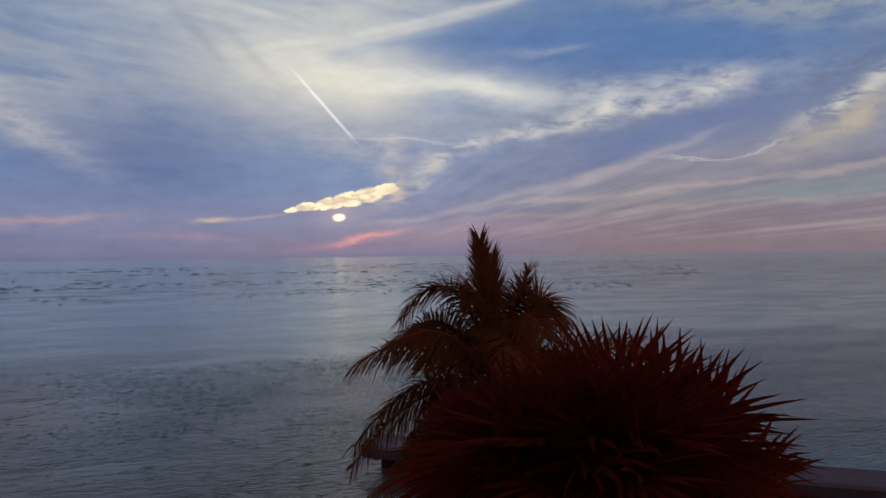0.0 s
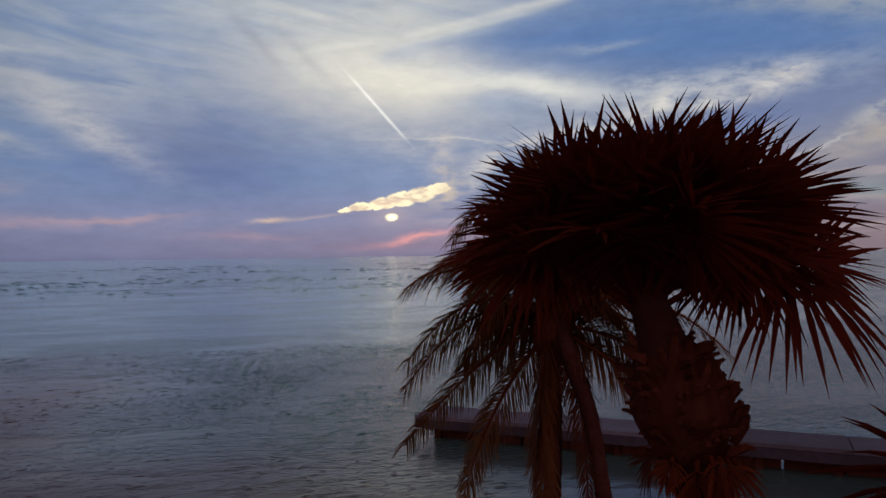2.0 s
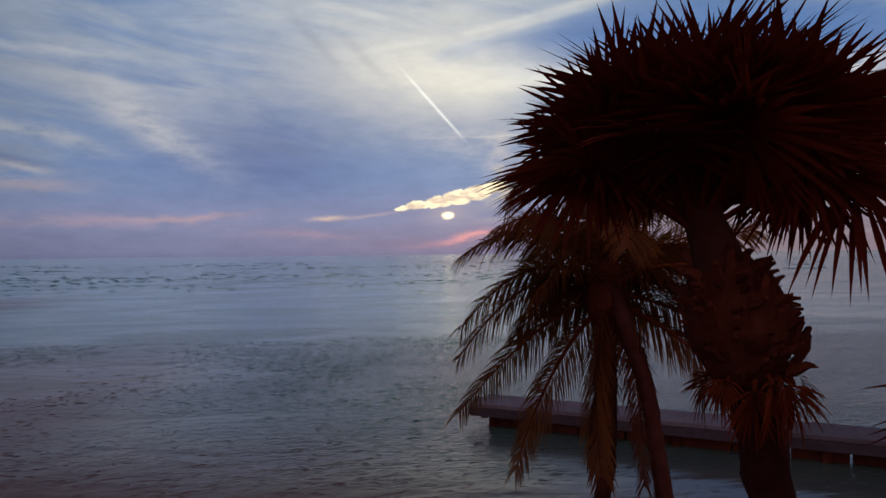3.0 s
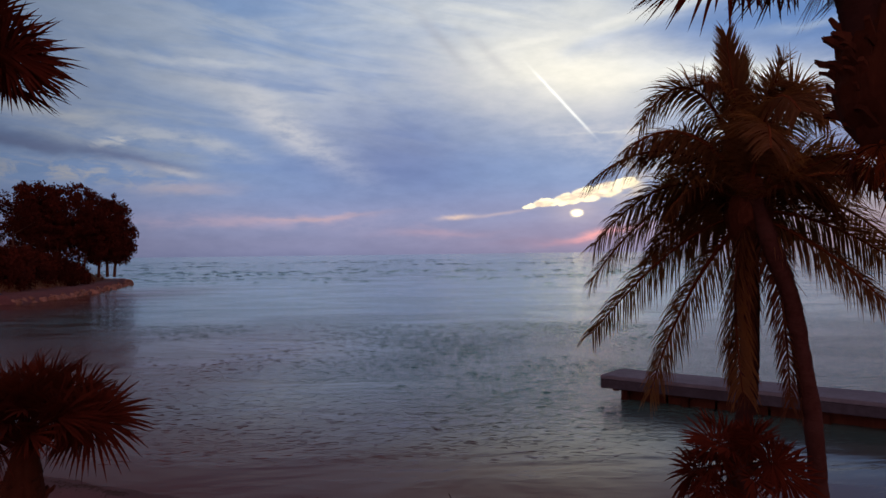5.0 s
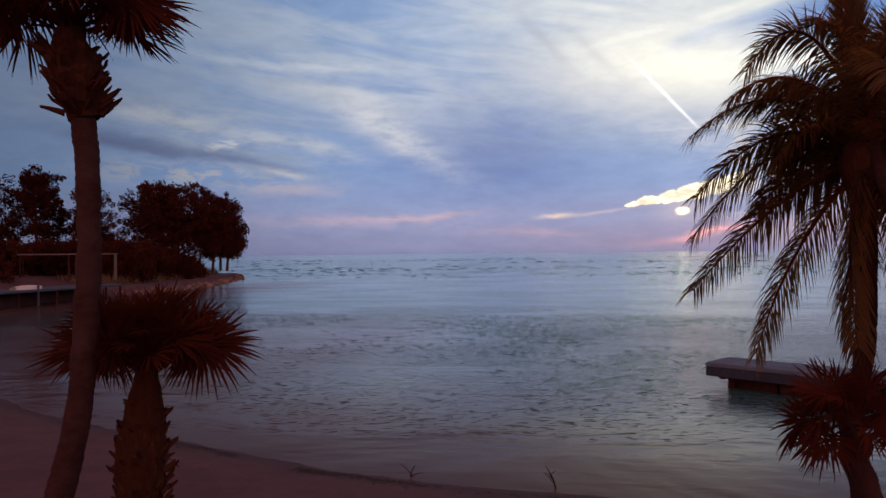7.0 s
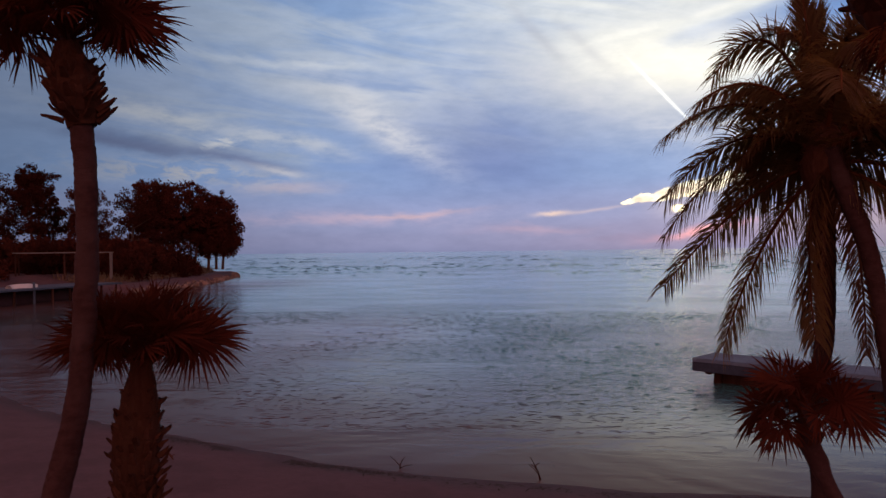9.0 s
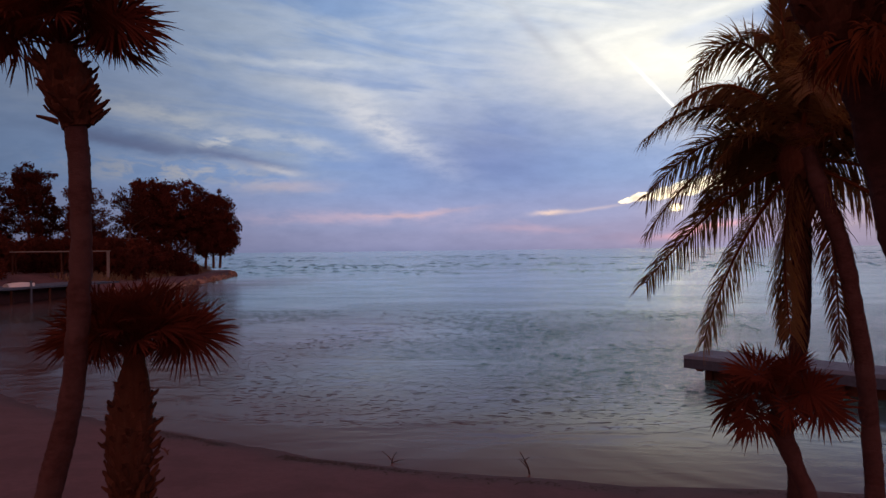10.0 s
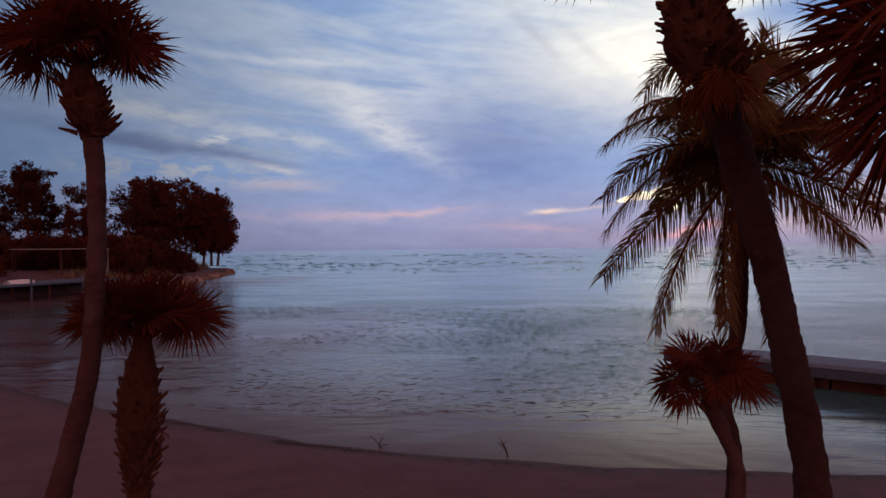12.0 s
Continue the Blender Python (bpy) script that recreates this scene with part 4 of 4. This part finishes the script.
def tree(name, label, x, y, height, width, seed, limbs, clumps, clump_r, leaves, size, bare=0.25, trunks=1, shape=(1.0, 1.0), lobes=()):
    rng = random.Random(seed)
    z = height_at(x, y) - 0.1
    ob = thing(name, label, "tree", (x, y, z))
    stem, crown = bmesh.new(), Soup()
    tips = []
    for k in range(trunks):
        row = width * (-0.22 + 0.62 * k / (trunks - 1) + rng.uniform(-0.03, 0.03)) if trunks > 1 else 0
        ox, oy = row * 0.89, row * 0.45 + (rng.uniform(-1.5, 1.5) if trunks > 1 else 0)
        top = Vector((ox * 1.1 + rng.uniform(-0.05, 0.05) * width, oy, height * rng.uniform(0.7, 0.9)))
        axis = spline([(ox, oy, 0), Vector((ox, oy, 0)).lerp(top, 0.45) + Vector((rng.uniform(-0.5, 0.5), 0, 0)), top], 8)
        r = height * 0.018
        tube(stem, axis, [r * (1 - 0.8 * i / 7) for i in range(8)], 7)
        for j in range(limbs):
            f = bare + (1 - bare) * (j + rng.random()) / limbs
            p = axis[min(7, int(f * 7))]
            az = rng.uniform(0, math.tau)
            reach = width * 0.5 * rng.uniform(0.45, 0.88) * math.sin(math.pi * min(1, 0.30 + 0.62 * f)) * shape[0]
            q = p + Vector((math.cos(az) * reach, math.sin(az) * reach, height * rng.uniform(0.02, 0.16)))
            tube(stem, spline([p, p.lerp(q, 0.5) + Vector((0, 0, -0.03 * height * rng.random())), q], 5), [r * 0.42 * (1 - 0.18 * i) for i in range(5)], 5)
            tips += [q, p.lerp(q, 0.66)]
        tips.append(top)
    for lx, ly, lz, lr, n in lobes:                  # rounded masses of close foliage
        for _ in range(n):
            d = Vector((rng.gauss(0, 1), rng.gauss(0, 1), rng.gauss(0, 1))).normalized() * rng.random() ** 0.3
            c = Vector((lx, ly, lz)) + Vector((d.x * lr, d.y * lr, d.z * lr * 0.86))
            leaf_cloud(crown, rng, c, clump_r * rng.uniform(0.5, 1.1), leaves, size)
    for _ in range(clumps):
        c = rng.choice(tips) + Vector((rng.gauss(0, 1), rng.gauss(0, 1), rng.gauss(0, 0.7))) * clump_r * 0.8
        leaf_cloud(crown, rng, c, clump_r * rng.uniform(0.5, 1.2), leaves, size)
    part("trunk", stem, BRANCH, ob)
    part("crown", crown, CROWN, ob, "dense dark foliage")
    return ob


tree("shore_tree", "broad dark shore tree with several trunks on the point", -78.0, 151.7, 18.5, 20, 71, 10, 130, 1.2, 50, 0.26, 0.45, 8, (0.5, 1.0),
     lobes=[(-6.0, -3.0, 16.4, 4.2, 110), (-6.6, -3.4, 11.5, 3.8, 80), (0.4, 0.2, 14.0, 6.4, 190), (5.2, 2.6, 11.6, 5.6, 140), (-3.6, -1.8, 10.0, 5.2, 110), (7.2, 3.6, 8.6, 4.0, 70), (1.0, 0.5, 8.8, 5.4, 90), (-6.4, -3.2, 7.0, 4.4, 100), (4.6, 2.4, 7.6, 4.6, 100), (7.0, 3.5, 6.8, 3.6, 80), (8.0, 4.0, 5.6, 3.0, 60), (4.4, 2.2, 5.9, 3.6, 70)])
tree("pine_tree", "tall airy feathery pine behind the shelter", -97, 128, 24, 17, 73, 22, 210, 1.3, 60, 0.24, 0.35, lobes=[(0, 0, 11, 6.0, 60)])
tree("pine_tree", "airy feathery pine beside the shelter", -86.5, 130, 18.5, 12, 75, 18, 120, 1.2, 56, 0.22, 0.35, lobes=[(0, 0, 8, 4.0, 30)])
tree("pine_tree", "thin ragged pine with drooping limbs", -82, 138, 17.5, 11, 76, 14, 70, 1.1, 50, 0.22, 0.4)
tree("pine_tree", "tall airy feathery pine at the back", -108, 124, 22, 16, 77, 20, 170, 1.4, 56, 0.24, 0.35, lobes=[(0, 0, 10, 6.0, 60)])


def shrub_mesh(seed, w, h):
    rng = random.Random(seed)
    bm = Soup()
    for i in range(26):
        leaf_cloud(bm, rng, (rng.uniform(-0.5, 0.5) * w, rng.uniform(-0.4, 0.4) * w, rng.uniform(0.12, 0.75) * h), 0.24 * h, 46, 0.28)
    return finish(bm, "shrub", CROWN)


SHRUBS = [shrub_mesh(80 + k, 5.5, 4.2) for k in range(4)]
rng = random.Random(5)
for i in range(120):
    f = rng.random()
    y = 80 + 84 * f
    x = spit_x(y) - 5.5 - 30 * rng.random() ** 1.5
    if -74 < x < -55 and 92 < y < 108 or y < 96 and x > -72 or y > 142:
        continue
    ob = new("shrub", SHRUBS[i % 4])
    ob.matrix_basis = pose(x, y, height_at(x, y) - 0.2, 0, 0, rng.uniform(0, 360)) @ Matrix.Diagonal((1, 1, rng.uniform(0.9, 1.7), 1))
    tagged(ob, "dark leafy shrub in the thicket on the bank", "shrub", "thicket on the bank")


def shelter():
    x, y = -69.0, 100.0
    z = height_at(x, y)
    ob = thing("shelter", "flat-roofed open timber shelter on the bank", "shelter", (x, y, z - 0.05))
    ob.rotation_euler = (0, 0, radians(32))
    bm = bmesh.new()
    box(bm, (13, 4, 0.16), pose(-1.0, 0, 3.9), 0.03)
    part("roof", bm, TIMBER, ob, "thin flat roof")
    bm = bmesh.new()
    box(bm, (13.1, 0.08, 0.15), pose(-1.0, -2.05, 3.88), 0.01)
    part("fascia", bm, WHITE, ob, "pale painted fascia")
    for i, (px, mat, w) in enumerate(((-7.2, TIMBER, 0.2), (-1, TIMBER, 0.2), (5.2, WHITE, 0.4))):
        for py in (-1.8, 1.8):
            bm = bmesh.new()
            box(bm, (w, 0.3, 3.82), pose(px, py, 1.91), 0.02)
            part("post", bm, mat, ob, "white painted post" if mat is WHITE else "")


shelter()


def boat_dock():
    ob = thing("boat_dock", "pale low boat dock along the far bank", "dock", (-60, 86, 0))
    ob.rotation_euler = (0, 0, radians(-4))
    bm = bmesh.new()
    box(bm, (7, 26, 0.22), pose(-2.0, -4, 1.75), 0.03)
    part("deck", bm, CONCRETE, ob, "pale weathered deck")
    for i in range(9):
        bm = bmesh.new()
        tube(bm, [Vector((1.2, -16 + i * 3, -2.5)), Vector((1.2, -16 + i * 3, 2.6 if i % 3 == 0 else 1.64))], 0.14, 8)
        part("pile", bm, CONCRETE if i % 3 == 0 else TIMBER, ob)


boat_dock()


def dinghy():
    """A small upturned boat on the far dock."""
    ob = thing("dinghy", "small white upturned dinghy on the boat dock", "boat", (-61.5, 80, 1.86))
    ob.rotation_euler = (0, 0, radians(70))
    bm = bmesh.new()
    rows = []
    for i in range(9):
        f = i / 8
        w = 0.75 * math.sin(math.pi * min(1, 0.25 + f * 0.75)) ** 0.6 + 0.02
        rows.append([bm.verts.new(((f - 0.5) * 3.6, w * math.cos(a), 0.55 * math.sin(a) * (0.7 + 0.3 * math.sin(math.pi * f)))) for a in np.linspace(0, math.pi, 8)])
    for a, b in zip(rows, rows[1:]):
        for k in range(7):
            bm.faces.new((a[k], a[k + 1], b[k + 1], b[k]))
    bm.faces.new(rows[0])
    bm.faces.new(rows[-1][::-1])
    part("hull", bm, HULL, ob, smooth=True)
    bm = bmesh.new()
    box(bm, (3.2, 0.06, 0.06), pose(0, 0, 0.55), 0.01)
    part("keel", bm, TIMBER, ob)


dinghy()

# rocks along the bank and at the point
rng = random.Random(9)
ROCKS = []
for k in range(5):
    bm = bmesh.new()
    bmesh.ops.create_icosphere(bm, subdivisions=2, radius=0.6)
    for v in bm.verts:
        v.co *= 1 + 0.45 * noise.noise(v.co * 1.7 + Vector((k * 7, 0, 0)))
        v.co.z *= 0.65
    ROCKS.append(finish(bm, "rock", ROCK))
for i in range(110):
    y = 98 + 80 * (i + rng.random()) / 110
    x = spit_x(min(y, 174)) + rng.uniform(-0.9, 0.6) - (max(0, y - 174) * 1.5)
    ob = new("rock", ROCKS[i % 5])
    s = rng.uniform(0.5, 1.3) * (1.5 if y > 165 else 1)
    ob.matrix_basis = pose(x, y, height_at(x, y) * 0.5 + 0.05, rng.uniform(0, 40), rng.uniform(0, 40), rng.uniform(0, 360)) @ Matrix.Diagonal((s, s, s, 1))
    tagged(ob, "rough brown rock of the bank's edge", "rock", "rocks along the bank")

# rough grass on the bank
bm = bmesh.new()
for i in range(2600):
    y = 98 + 70 * rng.random()
    x = spit_x(y) - 5 - 5 * rng.random()
    z = height_at(x, y)
    h, a = rng.uniform(0.5, 1.5), rng.uniform(0, math.tau)
    d = Vector((math.cos(a), math.sin(a), 0)) * 0.07
    p = Vector((x, y, z - 0.05))
    bm.faces.new([bm.verts.new(q) for q in (p - d, p + d, p + Vector((rng.uniform(-0.4, 0.4), rng.uniform(-0.4, 0.4), h)))])
tagged(new("grass", finish(bm, "grass", GRASS)), "dry pale grass along the bank", "grass", kind="stuff")

# ---------------------------------------------------------------- tide line and driftwood
bm = bmesh.new()
for i in range(900):
    x = rng.gauss(-6.2, 2.2) if i % 3 else rng.uniform(-14, 10)
    y = shore_y(x) - abs(rng.gauss(0.0, 0.30)) - 0.25 - 0.25 * noise.noise(Vector((x * 0.8, 8, 0)))
    if noise.noise(Vector((x * 0.35, 3, 0))) < -0.05 - 0.2 * rng.random():
        continue
    z = height_at(x, y)
    a = rng.uniform(0, math.tau)
    d, e = Vector((math.cos(a), math.sin(a), 0)) * rng.uniform(0.03, 0.11), Vector((-math.sin(a), math.cos(a), 0)) * 0.02
    p = Vector((x, y, z + rng.uniform(0.004, 0.015)))
    q = p + Vector((0, 0, 0.006))
    bm.faces.new([bm.verts.new(v) for v in (p - d - e, p - d + e, q + d + e, q + d - e)])
tagged(new("seaweed", finish(bm, "seaweed", WRACK)), "dark line of seaweed left along the waterline", "seaweed", kind="stuff")


def drift_branch(x, y, height, lean, seed):
    rng = random.Random(seed)
    z = height_at(x, y) - 0.05
    ob = thing("driftwood", "thin bare branch stuck upright in the wet sand", "driftwood", (x, y, z))
    bm = bmesh.new()
    main = spline([(0, 0, 0), (lean * 0.3, 0, height * 0.5), (lean, 0.05, height)], 7)
    tube(bm, main, [0.03 - 0.0035 * i for i in range(7)], 6)
    for i in (2, 3, 4):
        tip = main[i] + Vector((rng.uniform(-0.35, 0.35), rng.uniform(-0.1, 0.1), rng.uniform(0.05, 0.3)))
        tube(bm, [main[i], main[i].lerp(tip, 0.5) + Vector((0, 0, 0.02)), tip], [0.014, 0.011, 0.006], 5)
    part("branch", bm, TIMBER, ob)


drift_branch(0.75, 18.3, 0.62, -0.25, 1)
drift_branch(-2.95, 18.9, 0.30, 0.06, 2)
drift_branch(-8.6, 17.6, 0.22, -0.15, 3)
